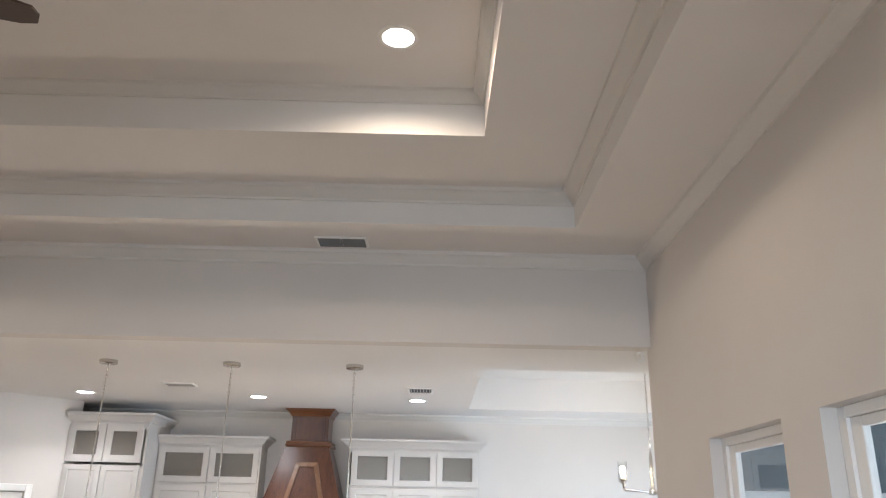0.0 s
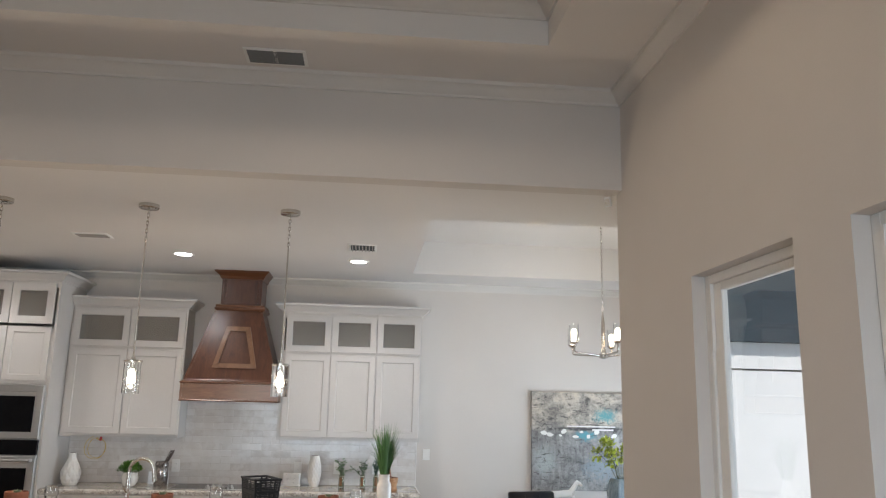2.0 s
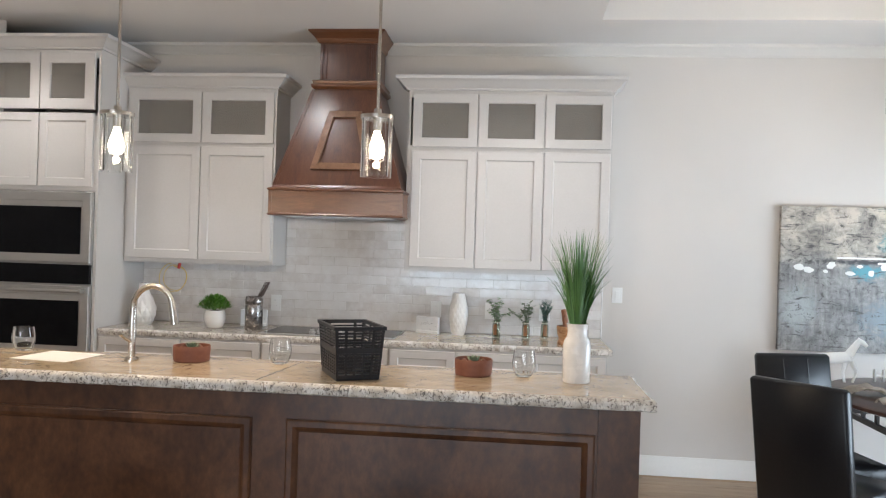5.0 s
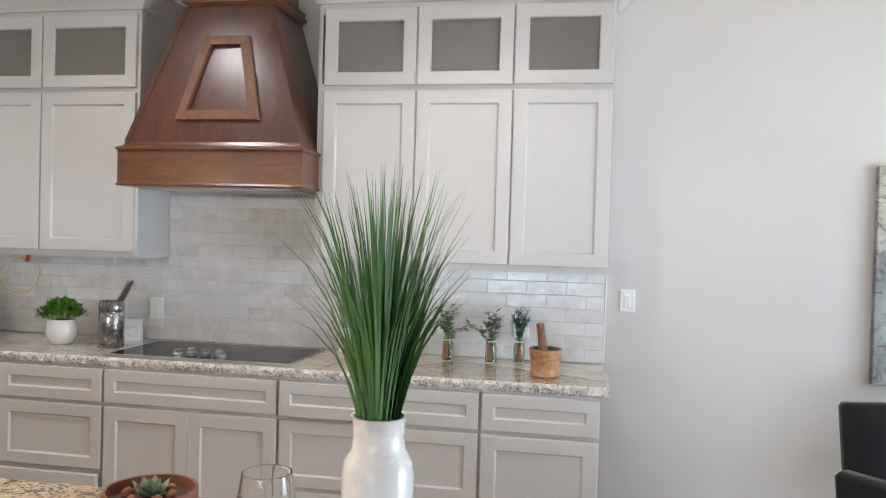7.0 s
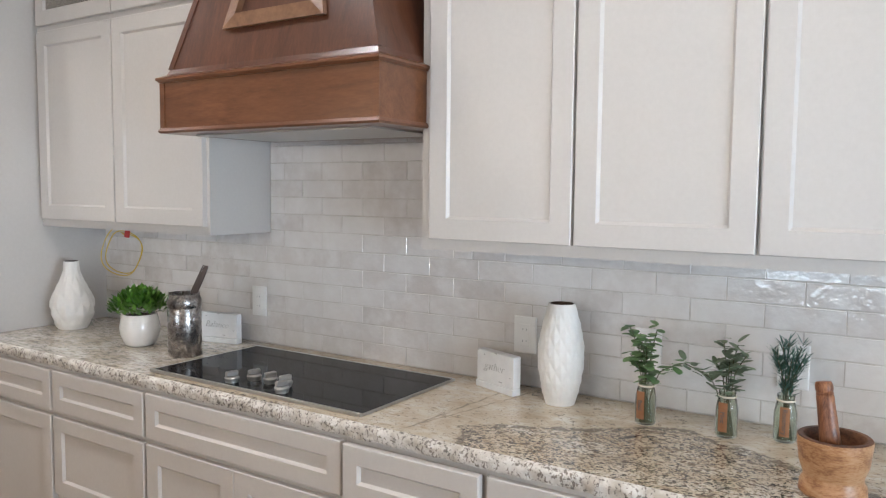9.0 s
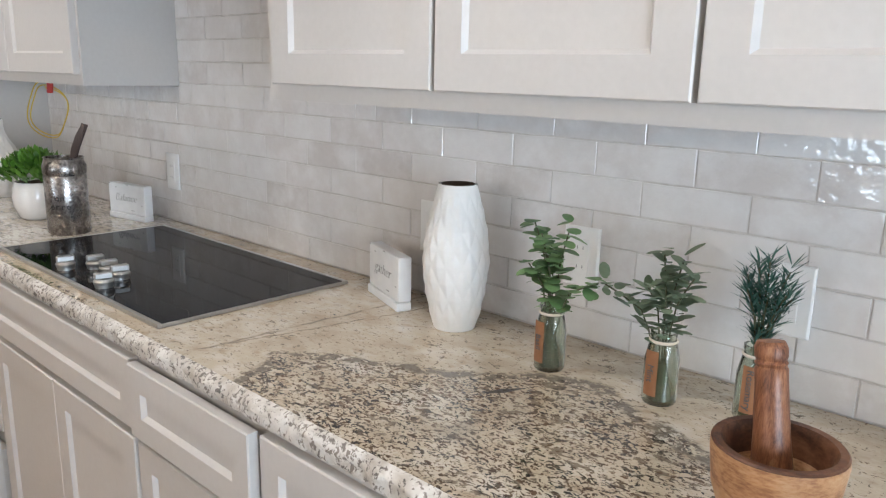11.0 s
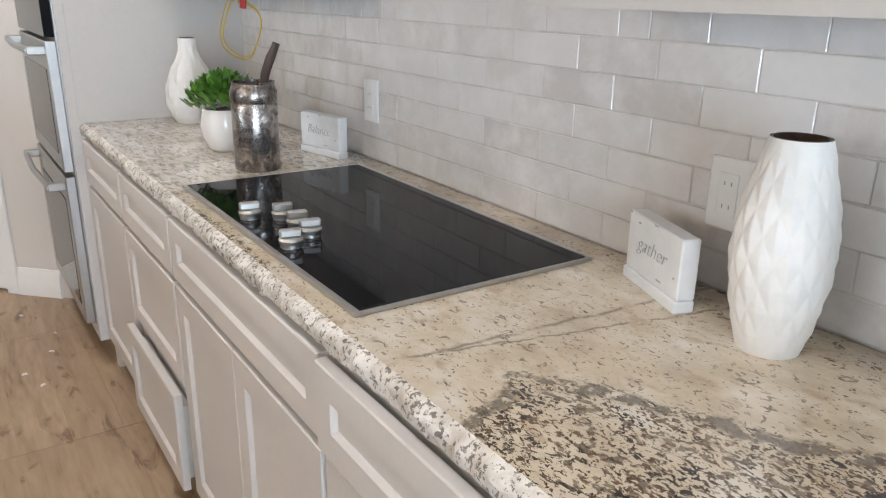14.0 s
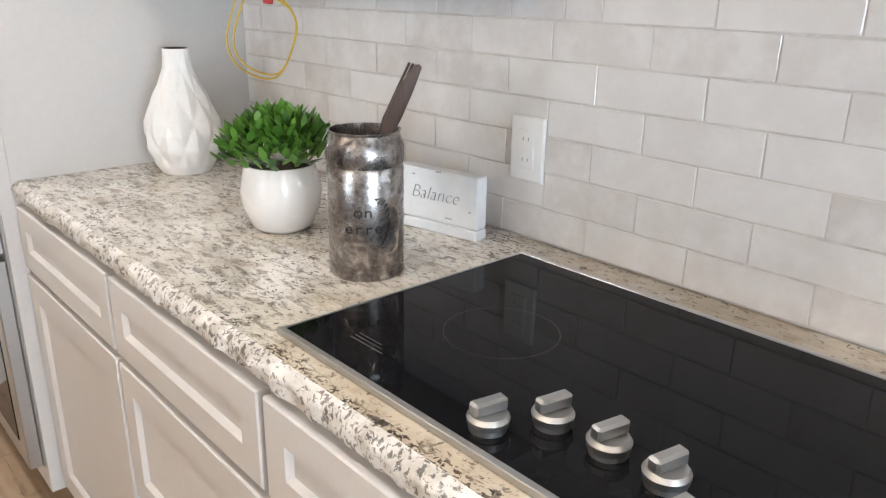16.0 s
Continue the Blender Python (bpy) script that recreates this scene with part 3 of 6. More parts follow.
def base_unit(x0, x1, layout, feet="", ajar=(0.0, 0.0)):
    """A base cabinet: carcass with a toe kick, a drawer on top and doors or drawers below."""
    u = thing("base_cabinet", "greige painted shaker base cabinet under the granite worktop", "cabinet", pose(x0, BASE_Y + 0.02, 0), "base cabinets")
    w = x1 - x0
    back = WALL_Y - BASE_Y - 0.024
    part("body", boxes((0.0005, w - 0.0005, 0, back, 0.10, 0.873)), CABINET, u)
    part("toe_kick", boxes((0.0005, w - 0.0005, 0.07, back, 0, 0.0995)), TOESHADE, u, "recessed toe kick with its shade painted dark brown")
    g = 0.0075
    def front(name, a, b, z0, z1, rail, out=0.0):
        ob = part(name, shaker(b - a, z1 - z0, a, z0, -0.0205 - out, rail), CABINET, u)
        if out > 0.01:
            part("drawer_box", boxes((a + 0.02, b - 0.02, -out, 0.0, z0 + 0.02, z1 - 0.045)), CABIN, ob)
    front("drawer", g, w - g, 0.713, 0.860, 0.048, ajar[0])
    if layout == "drawers":
        front("drawer", g, w - g, 0.412, 0.695, 0.05)
        front("drawer", g, w - g, 0.115, 0.395, 0.05, ajar[1])
    elif layout == "pair":
        front("door", g, w / 2 - 0.0008, 0.115, 0.695, 0.057)
        front("door", w / 2 + 0.0008, w - g, 0.115, 0.695, 0.057)
    else:
        front("door", g, w - g, 0.115, 0.695, 0.057)
    foot = [(0.001, 0.0998), (0.001, 0.0), (0.048, 0.0), (0.056, 0.022), (0.085, 0.046), (0.135, 0.066), (0.175, 0.082), (0.205, 0.0998)]
    for side in feet:
        pts = [(x if side == "a" else w - x, z) for x, z in foot]
        part("bracket_foot", prism(None, [(x, -0.004, z) for x, z in pts], [(x, 0.016, z) for x, z in pts]), CABINET, u, "curved bracket foot")
    return u


BAYS = [(-1.791, -1.222, "door", "a", (0, 0)), (-1.222, -0.692, "drawers", "", (0, 0.028)), (-0.692, 0.133, "pair", "ab", (0, 0)),
        (0.133, 0.553, "drawers", "", (0.011, 0)), (0.553, 0.996, "drawers", "", (0, 0)), (0.996, 1.476, "door", "b", (0, 0))]
for bay in BAYS:
    base_unit(*bay)


def slab_edge(x0, x1, y0, y1, z1, t, ends=(False, True), step=0.016, back_edge=False):
    """A stone slab with a rough, rock-faced front edge (and ends); returns (top, edge) bmeshes."""
    prof = [(0.016, 0.0), (0.007, -0.003), (0.001, -0.009), (-0.002, -0.016), (0.001, -0.024), (0.000, -0.032), (0.006, -t)]
    def rough(x, y, z):
        return 0.008 * noise.noise((x * 36, y * 36, z * 40)) + 0.0045 * noise.noise((x * 90, y * 90, z * 110)) + 0.004 * noise.noise((x * 14, y * 14, 3.1))
    path = []
    n = int((x1 - x0) / step)
    m = int((y1 - y0) / step)
    if ends[0]:
        path += [((x0, y1 - (y1 - y0) * k / m), (-1, 0)) for k in range(m)]
        path += [((x0, y0), (-0.7, -0.7))]
    path += [((x0 + (x1 - x0) * k / n, y0), (0, -1)) for k in range(1 if ends[0] else 0, n if ends[1] else n + 1)]
    if ends[1]:
        path += [((x1, y0), (0.7, -0.7))]
        path += [((x1, y0 + (y1 - y0) * k / m), (1, 0)) for k in range(1, m + (0 if back_edge else 1))]
    if back_edge:
        path += [((x1, y1), (0.7, 0.7))]
        path += [((x1 - (x1 - x0) * k / n, y1), (0, 1)) for k in range(1, n)]
        path += [((x0, y1), (-0.7, 0.7))]
        path = path[:-1] + [path[-1]]
    bm = bmesh.new()
    rows = []
    for (px, py), out in path:
        row = []
        for k, (inset, dz) in enumerate(prof):
            d = -inset + (rough(px, py, dz) if k else 0)
            row.append(bm.verts.new((px + out[0] * d, py + out[1] * d, z1 + dz)))
        rows.append(row)
    if back_edge:
        rows.append(rows[0])
    for a, b in zip(rows, rows[1:]):
        for k in range(len(prof) - 1):
            bm.faces.new((a[k], b[k], b[k + 1], a[k + 1]))
    top = bmesh.new()
    xa = x0 + (0.0155 if ends[0] else 0)
    xb = x1 - (0.0155 if ends[1] else 0)
    box(top, xa, xb, y0 + 0.0155, y1 - (0.0155 if back_edge else 0), z1 - t, z1)
    return top, bm


CTOP = 0.914
worktop = thing("worktop", "cream and brown speckled granite worktop with a rock-faced edge", "worktop")
top, edge = slab_edge(-1.793, 1.508, 7.853, WALL_Y - 0.012, CTOP, 0.040, step=0.008)
part("slab", top, GRANITE, worktop)
part("edge", edge, EDGE, worktop, "pale rough chiselled granite edge", 60)


def wall_unit(x0, x1, cols, z0, zmid, z1, face, depth, label, over=(0.08, 0.08), name="wall_cabinet", low=None):
    """A wall cabinet: carcass, plain doors below, glazed doors above and a cornice."""
    u = thing(name, label, "cabinet", pose(x0, face + 0.0205, 0), "wall cabinets")
    w, d, t = x1 - x0, depth, 0.018
    zc = zmid - 0.012
    rows = [(0, w, 0, d, z0, zc), (0, t, 0, d, zc, z1), (w - t, w, 0, d, zc, z1), (t, w - t, 0, d, z1 - t, z1), (t, w - t, d - t, d, zc, z1 - t), (t, w - t, 0, 0.018, zc, zc + 0.034), (t, w - t, 0, 0.018, z1 - 0.05, z1 - t)]
    for a, b in zip(cols, cols[1:]):
        if b < x1 - 0.06:
            rows.append((b - x0 - 0.016, b - x0 + 0.016, 0, 0.018, zc + 0.034, z1 - 0.05))
    names = ["body", "side_panel", "side_panel", "top_panel", "back_panel", "lower_rail", "upper_rail"] + ["mullion"] * 9
    for nm, r in zip(names, rows):
        part(nm, boxes(r), CABINET, u)
    lining = boxes((t, w - t, d - t - 0.003, d - t - 0.001, zc + 0.002, z1 - t - 0.002), (t, w - t, 0.02, d - t - 0.004, zc + 0.001, zc + 0.003))
    part("lining", lining, CABIN, u)
    for a, b in zip(cols, cols[1:]):
        wa, wb = a - x0 + 0.004, b - x0 - 0.004
        low0 = (low or z0 + 0.03)
        part("door", shaker(wb - wa, zmid - 0.013 - low0, wa, low0, -0.0205), CABINET, u)
        zt = z1 - 0.025
        gd = part("glass_door", glazed(wb - wa, zt - zmid - 0.012, wa, zmid + 0.012, -0.0205), CABINET, u, "glazed upper door")
        part("pane", boxes((wa + 0.058, wb - 0.058, -0.010, -0.006, zmid + 0.07, zt - 0.058)), SMOKED, gd, "grey seeded glass pane")
    cm = crown((0, -0.001), (w, -0.001), (0, -1), z1 + 0.085, 1.05, 1 if over[0] else 0, 1 if over[1] else 0)
    if over[1]:
        crown((w, -0.001), (w, d), (1, 0), z1 + 0.085, 1.05, 1, 0, cm)
    if over[0]:
        crown((0, d), (0, -0.001), (-1, 0), z1 + 0.085, 1.05, 0, 1, cm)
    box(cm, 0.001, w - 0.001, 0.0, d, z1 + 0.0005, z1 + 0.084)
    part("cornice", cm, CABINET, u, "", 30)
    return u


DEEP = WALL_Y - FACE_Y - 0.0205 - 0.002
wall_unit(0.165, 1.505, (0.195, 0.631, 1.067, 1.497), 1.345, 2.158, 2.545, FACE_Y, DEEP, "greige painted three-door wall cabinet with glazed top doors")
wall_unit(-1.791, -0.735, (-1.772, -1.256, -0.745), 1.345, 2.158, 2.545, FACE_Y, DEEP, "greige painted two-door wall cabinet with glazed top doors", over=(0, 0.08))

# ---- oven tower ----
TX = -2.588
tower = thing("oven_tower", "greige painted tall cabinet housing the double wall oven", "cabinet", pose(TX, 7.822, 0))
TW = -1.794 - TX
for nm, r in (("body", (0, TW, 0.03, 0.634, 0.10, 2.29)), ("plinth", (0, TW, 0.1, 0.634, 0, 0.0995)), ("stile", (0, 0.02, 0, 0.0295, 0.10, 2.29)), ("stile", (TW - 0.02, TW, 0, 0.0295, 0.10, 2.29)), ("rail", (0.0205, TW - 0.0205, 0, 0.0295, 1.80, 2.29)), ("rail", (0.0205, TW - 0.0205, 0, 0.0295, 0.10, 0.160)),
              ("side_panel", (0, 0.018, 0, 0.634, 2.2905, 2.715)), ("side_panel", (TW - 0.018, TW, 0, 0.634, 2.2905, 2.715)), ("top_panel", (0.0185, TW - 0.0185, 0, 0.634, 2.697, 2.715)), ("back_panel", (0.0185, TW - 0.0185, 0.616, 0.634, 2.2905, 2.6965)), ("upper_rail", (0.0185, TW - 0.0185, 0, 0.02, 2.66, 2.6965))):
    part(nm, boxes(r), CABINET, tower)
part("lining", boxes((0.02, TW - 0.02, 0.60, 0.614, 2.295, 2.69)), CABIN, tower)
for a, b in ((0.02, 0.383), (0.389, TW - 0.035)):
    part("door", shaker(b - a, 0.475, a, 1.828, -0.0205, 0.05), CABINET, tower)
    gd = part("glass_door", glazed(b - a, 0.365, a, 2.328, -0.0205, 0.065), CABINET, tower, "glazed upper door")
    part("pane", boxes((a + 0.066, b - 0.066, -0.010, -0.006, 2.394, 2.627)), SMOKED, gd, "grey seeded glass pane")
cm = crown((0, -0.001), (TW, -0.001), (0, -1), 2.80, 1.05, 0, 1)
crown((TW, -0.001), (TW, 0.634), (1, 0), 2.80, 1.05, 1, 0, cm)
box(cm, 0.001, TW - 0.001, 0, 0.634, 2.7155, 2.799)
part("cornice", cm, CABINET, tower, "", 30)

oven = thing("double_wall_oven", "stainless double wall oven with black glass doors in a cabinet", "oven", pose(TX + 0.03, 7.822, 0))
OW = TW - 0.055
part("body", boxes((0.0, OW, -0.004, 0.028, 0.165, 1.795), bevel=0.002), STEEL, oven)
for name, z0, z1 in (("upper_door", 1.335, 1.79), ("lower_door", 0.745, 1.185), ("drawer_door", 0.170, 0.725)):
    dr = part(name, panel(OW, z1 - z0, [(0, 0.03), (0, 0.003), (0.003, 0), (0.055, 0), (0.058, 0.003)], 0, z0, -0.036), STEEL, oven, "brushed stainless door")
    part("window", panel(OW - 0.13, z1 - z0 - 0.15, [(0, 0.004), (0, 0.0005), (0.001, 0)], 0.065, z0 + 0.055, -0.037), BLACKGLASS, dr, "black glass window")
part("control_panel", panel(OW, 0.125, [(0, 0.03), (0, 0.002), (0.002, 0)], 0, 1.198, -0.036), BLACKGLASS, oven, "black glass control panel")
for z in (1.155, 0.690):
    hb = bmesh.new()
    tube([(0.03, -0.085, z), (OW / 2, -0.097, z), (OW - 0.03, -0.085, z)], 0.011, 10, hb)
    for x in (0.035, OW - 0.035):
        box(hb, x - 0.012, x + 0.012, -0.092, -0.035, z - 0.014, z + 0.014, 0.003)
    part("handle", hb, STEEL, oven, "", 40)

# ---- range hood ----
hood = thing("range_hood", "dark stained wooden range hood with a framed front panel", "range hood", pose(-0.262, WALL_Y - 0.043, 0))


def taper(bm, rows):
    """Stacked rectangles (half width, depth from the wall, z) joined into one closed solid, its back against the wall."""
    loops = [[bm.verts.new(p) for p in ((-hw, 0.04, z), (-hw, -d, z), (hw, -d, z), (hw, 0.04, z))] for hw, d, z in rows]
    for a, b in zip(loops, loops[1:]):
        for i in range(4):
            bm.faces.new((a[i], a[(i + 1) % 4], b[(i + 1) % 4], b[i]))
    bm.faces.new(loops[0]), bm.faces.new(loops[-1])
    return bm


def shift(bm, dx):
    bmesh.ops.translate(bm, verts=bm.verts, vec=(dx, 0, 0))
    return bm


part("canopy", taper(bmesh.new(), [(0.428, 0.462, 1.862), (0.418, 0.452, 1.885), (0.212, 0.312, 2.534)]), HOODWOOD, hood)
part("apron", taper(bmesh.new(), [(0.438, 0.472, 1.700), (0.438, 0.472, 1.842)]), HOODTRIM, hood, "lighter stained apron")
part("ledge", taper(bmesh.new(), [(0.441, 0.476, 1.8425), (0.448, 0.486, 1.850), (0.448, 0.486, 1.857), (0.430, 0.465, 1.8665)]), HOODTRIM, hood)
part("lip", taper(bmesh.new(), [(0.441, 0.476, 1.684), (0.446, 0.482, 1.690), (0.441, 0.476, 1.6995)]), HOODTRIM, hood)
part("insert", boxes((-0.36, 0.36, -0.40, -0.05, 1.679, 1.6838)), STEEL, hood, "steel extractor insert")
part("collar", taper(bmesh.new(), [(0.218, 0.318, 2.5345), (0.236, 0.336, 2.548), (0.236, 0.336, 2.562), (0.224, 0.324, 2.570), (0.230, 0.330, 2.590), (0.201, 0.300, 2.5995)]), HOODTRIM, hood)
part("chimney", taper(bmesh.new(), [(0.190, 0.288, 2.600), (0.190, 0.288, 2.865)]), HOODWOOD, hood)
for sx in (-1, 1):
    part("pilaster", boxes(*[(sx * x - 0.009, sx * x + 0.009, -0.297, -0.2885, 2.602, 2.838) for x in (0.178, 0.150)], bevel=0.003), HOODWOOD, hood)
part("crown", taper(bmesh.new(), [(0.196, 0.300, 2.8445), (0.204, 0.308, 2.851), (0.214, 0.318, 2.872), (0.244, 0.354, 2.902), (0.256, 0.368, 2.908), (0.256, 0.368, 2.920)]), HOODTRIM, hood)


def on_canopy(u, z, lift):
    """A point of the canopy's sloping front at height z, lifted off it."""
    k = (z - 1.885) / (2.534 - 1.885)
    return (u, -(0.452 - 0.14 * k) - lift, z)


fr = bmesh.new()
za, zb, hwa, hwb, wd = 1.990, 2.382, 0.202, 0.108, 0.042
outer = [(-hwa, za), (hwa, za), (hwb, zb), (-hwb, zb)]
inner = [(-hwa + wd * 1.25, za + wd), (hwa - wd * 1.25, za + wd), (hwb - wd * 0.85, zb - wd), (-hwb + wd * 0.85, zb - wd)]
lo = [[fr.verts.new(on_canopy(u, z, l)) for u, z in pts] for pts, l in ((outer, 0.0), (outer, 0.016), (inner, 0.022), (inner, 0.0))]
for a, b in zip(lo, lo[1:] + lo[:1]):
    for i in range(4):
        fr.faces.new((a[i], a[(i + 1) % 4], b[(i + 1) % 4], b[i]))
part("panel_frame", shift(fr, 0.022), FRAMEWOOD, hood, "lighter stained moulding")
for sx in (-1, 1):
    part("edge_strip", prism(None, *[[(sx * hw + a, -d + b, z) for a, b in ((-0.020 if sx > 0 else 0.020, -0.004), (0.004 * sx, -0.004), (0.004 * sx, 0.020), (0.0, 0.020), (0.0, 0.0), (-0.020 * sx, 0.0))] for hw, d, z in ((0.418, 0.452, 1.886), (0.213, 0.313, 2.533))]), HOODWOOD, hood)
    part("apron_strip", boxes((sx * 0.430 - 0.011, sx * 0.430 + 0.011, -0.4755, -0.4725, 1.7005, 1.8415)), HOODTRIM, hood)
for ob in hood.children:
    if ob.name.split(".")[0] in ("canopy", "collar", "chimney", "pilaster", "crown"):
        for v in ob.data.vertices:
            v.co.x += 0.015 * max(0.0, min(1.0, (v.co.z - 1.86) / 0.68))

# ---- cooktop ----
cook = thing("cooktop", "black glass electric cooktop with five steel knobs, set into the worktop", "cooktop", pose(-0.288, 8.1365, CTOP))
part("glass", boxes((-0.434, 0.434, -0.226, 0.226, 0.0015, 0.0075), bevel=0.0015), BLACKGLASS, cook)
part("steel_rim", boxes((-0.439, 0.439, -0.236, -0.2265, 0.0005, 0.010), (-0.439, 0.439, 0.2265, 0.236, 0.0005, 0.008), (-0.439, -0.4345, -0.2265, 0.2265, 0.0005, 0.008), (0.4345, 0.439, -0.2265, 0.2265, 0.0005, 0.008), bevel=0.001), STEEL, cook)
knob = lathe([(0.0, 0.0), (0.0195, 0.0), (0.0195, 0.006), (0.021, 0.0065), (0.0225, 0.014), (0.0215, 0.016), (0.0195, 0.019), (0.0, 0.019)], 24)
grip = boxes((-0.020, 0.020, -0.0075, 0.0075, 0.0185, 0.034), bevel=0.003)
kmesh = mesh_of("knob", knob, STEEL, 35)
gmesh = mesh_of("grip", grip, STEEL, 35)
for x, y in ((-0.392, 7.942), (-0.354, 7.997), (-0.287, 8.000), (-0.223, 7.998), (-0.182, 7.942)):
    k = new("knob", kmesh)
    k.parent, k.location = cook, (x + 0.295, y - 8.1365, 0.0078)
    g = new("grip", gmesh)
    g.parent, g.rotation_euler = k, (0, 0, radians(78))
MARK = surface("printed_mark", (0.008, 0.008, 0.0085), (0.011, 0.011, 0.0115), 0.08, bumps=0)
part("burner_ring", lathe([(0.075, 0.00752), (0.0755, 0.00758), (0.076, 0.00752)], 48, centre=(-0.245, -0.02, 0)), MARK, cook, "faint printed ring")
PRINT = surface("pale_print", (0.05, 0.05, 0.05), (0.08, 0.08, 0.08), 0.5, bumps=0)
part("printed_note", boxes(*[(-0.36, -0.295 - 0.01 * k, -0.176 + 0.007 * k, -0.1745 + 0.007 * k, 0.00752, 0.00765) for k in range(3)]), PRINT, cook, "tiny printed lines")

# ---- backsplash tiles ----
splash = tagged(part("backsplash", boxes((-1.793, 1.496, WALL_Y - 0.0098, WALL_Y - 0.0005, CTOP, 1.344), (-0.733, 0.163, WALL_Y - 0.0098, WALL_Y - 0.0005, 1.3445, 1.70)), TILEGROUT), "pale grey glazed subway tile backsplash", "backsplash", "", "structure")
part("edge_trim", boxes((1.4965, 1.503, WALL_Y - 0.012, WALL_Y - 0.0005, CTOP, 1.330), bevel=0.002), WHITE, splash)
PITCH, ROW = 0.1885, 0.0630
tile_cache = {}


def tile_mesh(w, h):
    """One of five handmade-looking tiles of this size: slightly wavy edges and a small rounded arris."""
    key = (round(w, 3), round(h, 3), random.randrange(5))
    if key not in tile_cache:
        pts = []
        n = max(1, round(w / 0.045))
        for x0, z0, x1, z1, k in ((-1, -1, 1, -1, n), (1, -1, 1, 1, 1), (1, 1, -1, 1, n), (-1, 1, -1, -1, 1)):
            for i in range(k):
                t = i / k
                x, z = (x0 + (x1 - x0) * t) * w / 2, (z0 + (z1 - z0) * t) * h / 2
                c = 1 - random.uniform(0, 0.0017) / (h / 2)
                pts.append((x * (1 - random.uniform(0, 0.0012) / (w / 2)), z * c))
        bm = bmesh.new()
        rings = [[bm.verts.new((x * (1 - a / (w / 2)), d + random.uniform(0, e), z * (1 - a / (h / 2)))) for x, z in pts] for a, d, e in ((0, 0.006, 0), (0, 0.0010, 0.0005), (0.0012, 0, 0))]
        for p, q in zip(rings, rings[1:]):
            for i in range(len(pts)):
                j = (i + 1) % len(pts)
                bm.faces.new((p[i], p[j], q[j], q[i]))
        bm.faces.new(rings[-1])
        tile_cache[key] = mesh_of("tile", bm, TILE)
    return tile_cache[key]


def lay_tiles():
    for r in range(13):
        z0, z1 = max(0.9135 + r * ROW, CTOP + 0.001), min(0.9135 + (r + 1) * ROW, 1.70)
        if 1.28 < z0 < 1.30:  # the course cut by the cabinets, whole between them
            spans = [(-1.793, -0.734, 1.344), (-0.733, 0.163, z1), (0.164, 1.496, 1.344)]
        else:
            spans = [(-1.793, 1.496, z1)] if z0 < 1.28 else [(-0.733, 0.163, z1)]
        x = (1.130 if r % 2 else 1.036) - 16 * PITCH
        while x < 1.5:
            for xa, xb, zt in spans:
                a, b = max(x, xa), min(x + PITCH, xb)
                if b - a > 0.012 and zt - z0 > 0.008:
                    tl = new("tile", tile_mesh(b - a - random.choice((0.0002, 0.0006, 0.0011)), zt - z0 - random.choice((0.0003, 0.0008, 0.0014))))
                    tl.parent = splash
                    tl.location = ((a + b) / 2, WALL_Y - 0.0118 + 0.0008 * random.uniform(-1, 1), (z0 + zt) / 2)
                    tl.rotation_euler = (radians(random.uniform(-0.6, 0.6)), 0, radians(random.uniform(-0.3, 0.3)))
            x += PITCH


# ---- island ----
ITOP = 1.062
island = thing("kitchen_island", "dark stained wooden island with framed panels", "island", pose(0, 5.536, 0))
IXA, IXB = -2.35, 1.298
part("body", boxes((IXA, IXB, 0.0, 0.37, 0.0, ITOP - 0.0365)), ISLANDWOOD, island)
for a, b in ((-2.02, -1.03), (-0.90, 0.087), (0.20, 1.17)):
    part("panel_moulding", panel(b - a, 0.79, [(0, 0.02), (0, 0.004), (0.006, 0), (0.022, 0), (0.034, 0.006), (0.040, 0.012), (0.040, 0.02)], a, 0.15, -0.0125, cap=False, back=False), ISLANDWOOD, island)
part("corner_post", boxes((IXB - 0.12, IXB + 0.006, -0.008, -0.0005, 0.0, ITOP - 0.037)), ISLANDWOOD, island)
itop = thing("island_worktop", "cream speckled granite bar top with a rough edge", "worktop")
top, edge = slab_edge(-2.45, 1.345, 5.492, 5.957, ITOP, 0.036, (True, True), 0.012, back_edge=True)
part("slab", top, GRANITE, itop)
part("edge", edge, EDGE, itop, "pale rough chiselled granite edge", 60)

# ---- lights on the kitchen ceiling ----
for x, y in ((-2.224, 7.249), (-0.628, 7.325), (0.871, 7.352)):
    c = thing("downlight", "round white recessed downlight, switched on", "ceiling light", pose(x, y, CEIL_Z), "kitchen downlights")
    part("trim_ring", lathe([(0.070, -0.0005), (0.072, -0.005), (0.090, -0.004), (0.094, -0.0005)], 32), WHITE, c, "", 40)
    part("lens", lathe([(0.0, -0.003), (0.0695, -0.003), (0.0695, -0.0006), (0.0, -0.0006)], 32), CANGLOW, c, "glowing lens")
    lamp("downlight_beam", "SPOT", pose(x, y, CEIL_Z - 0.012), 42, COOLWARM, radius=0.06, spot=125)

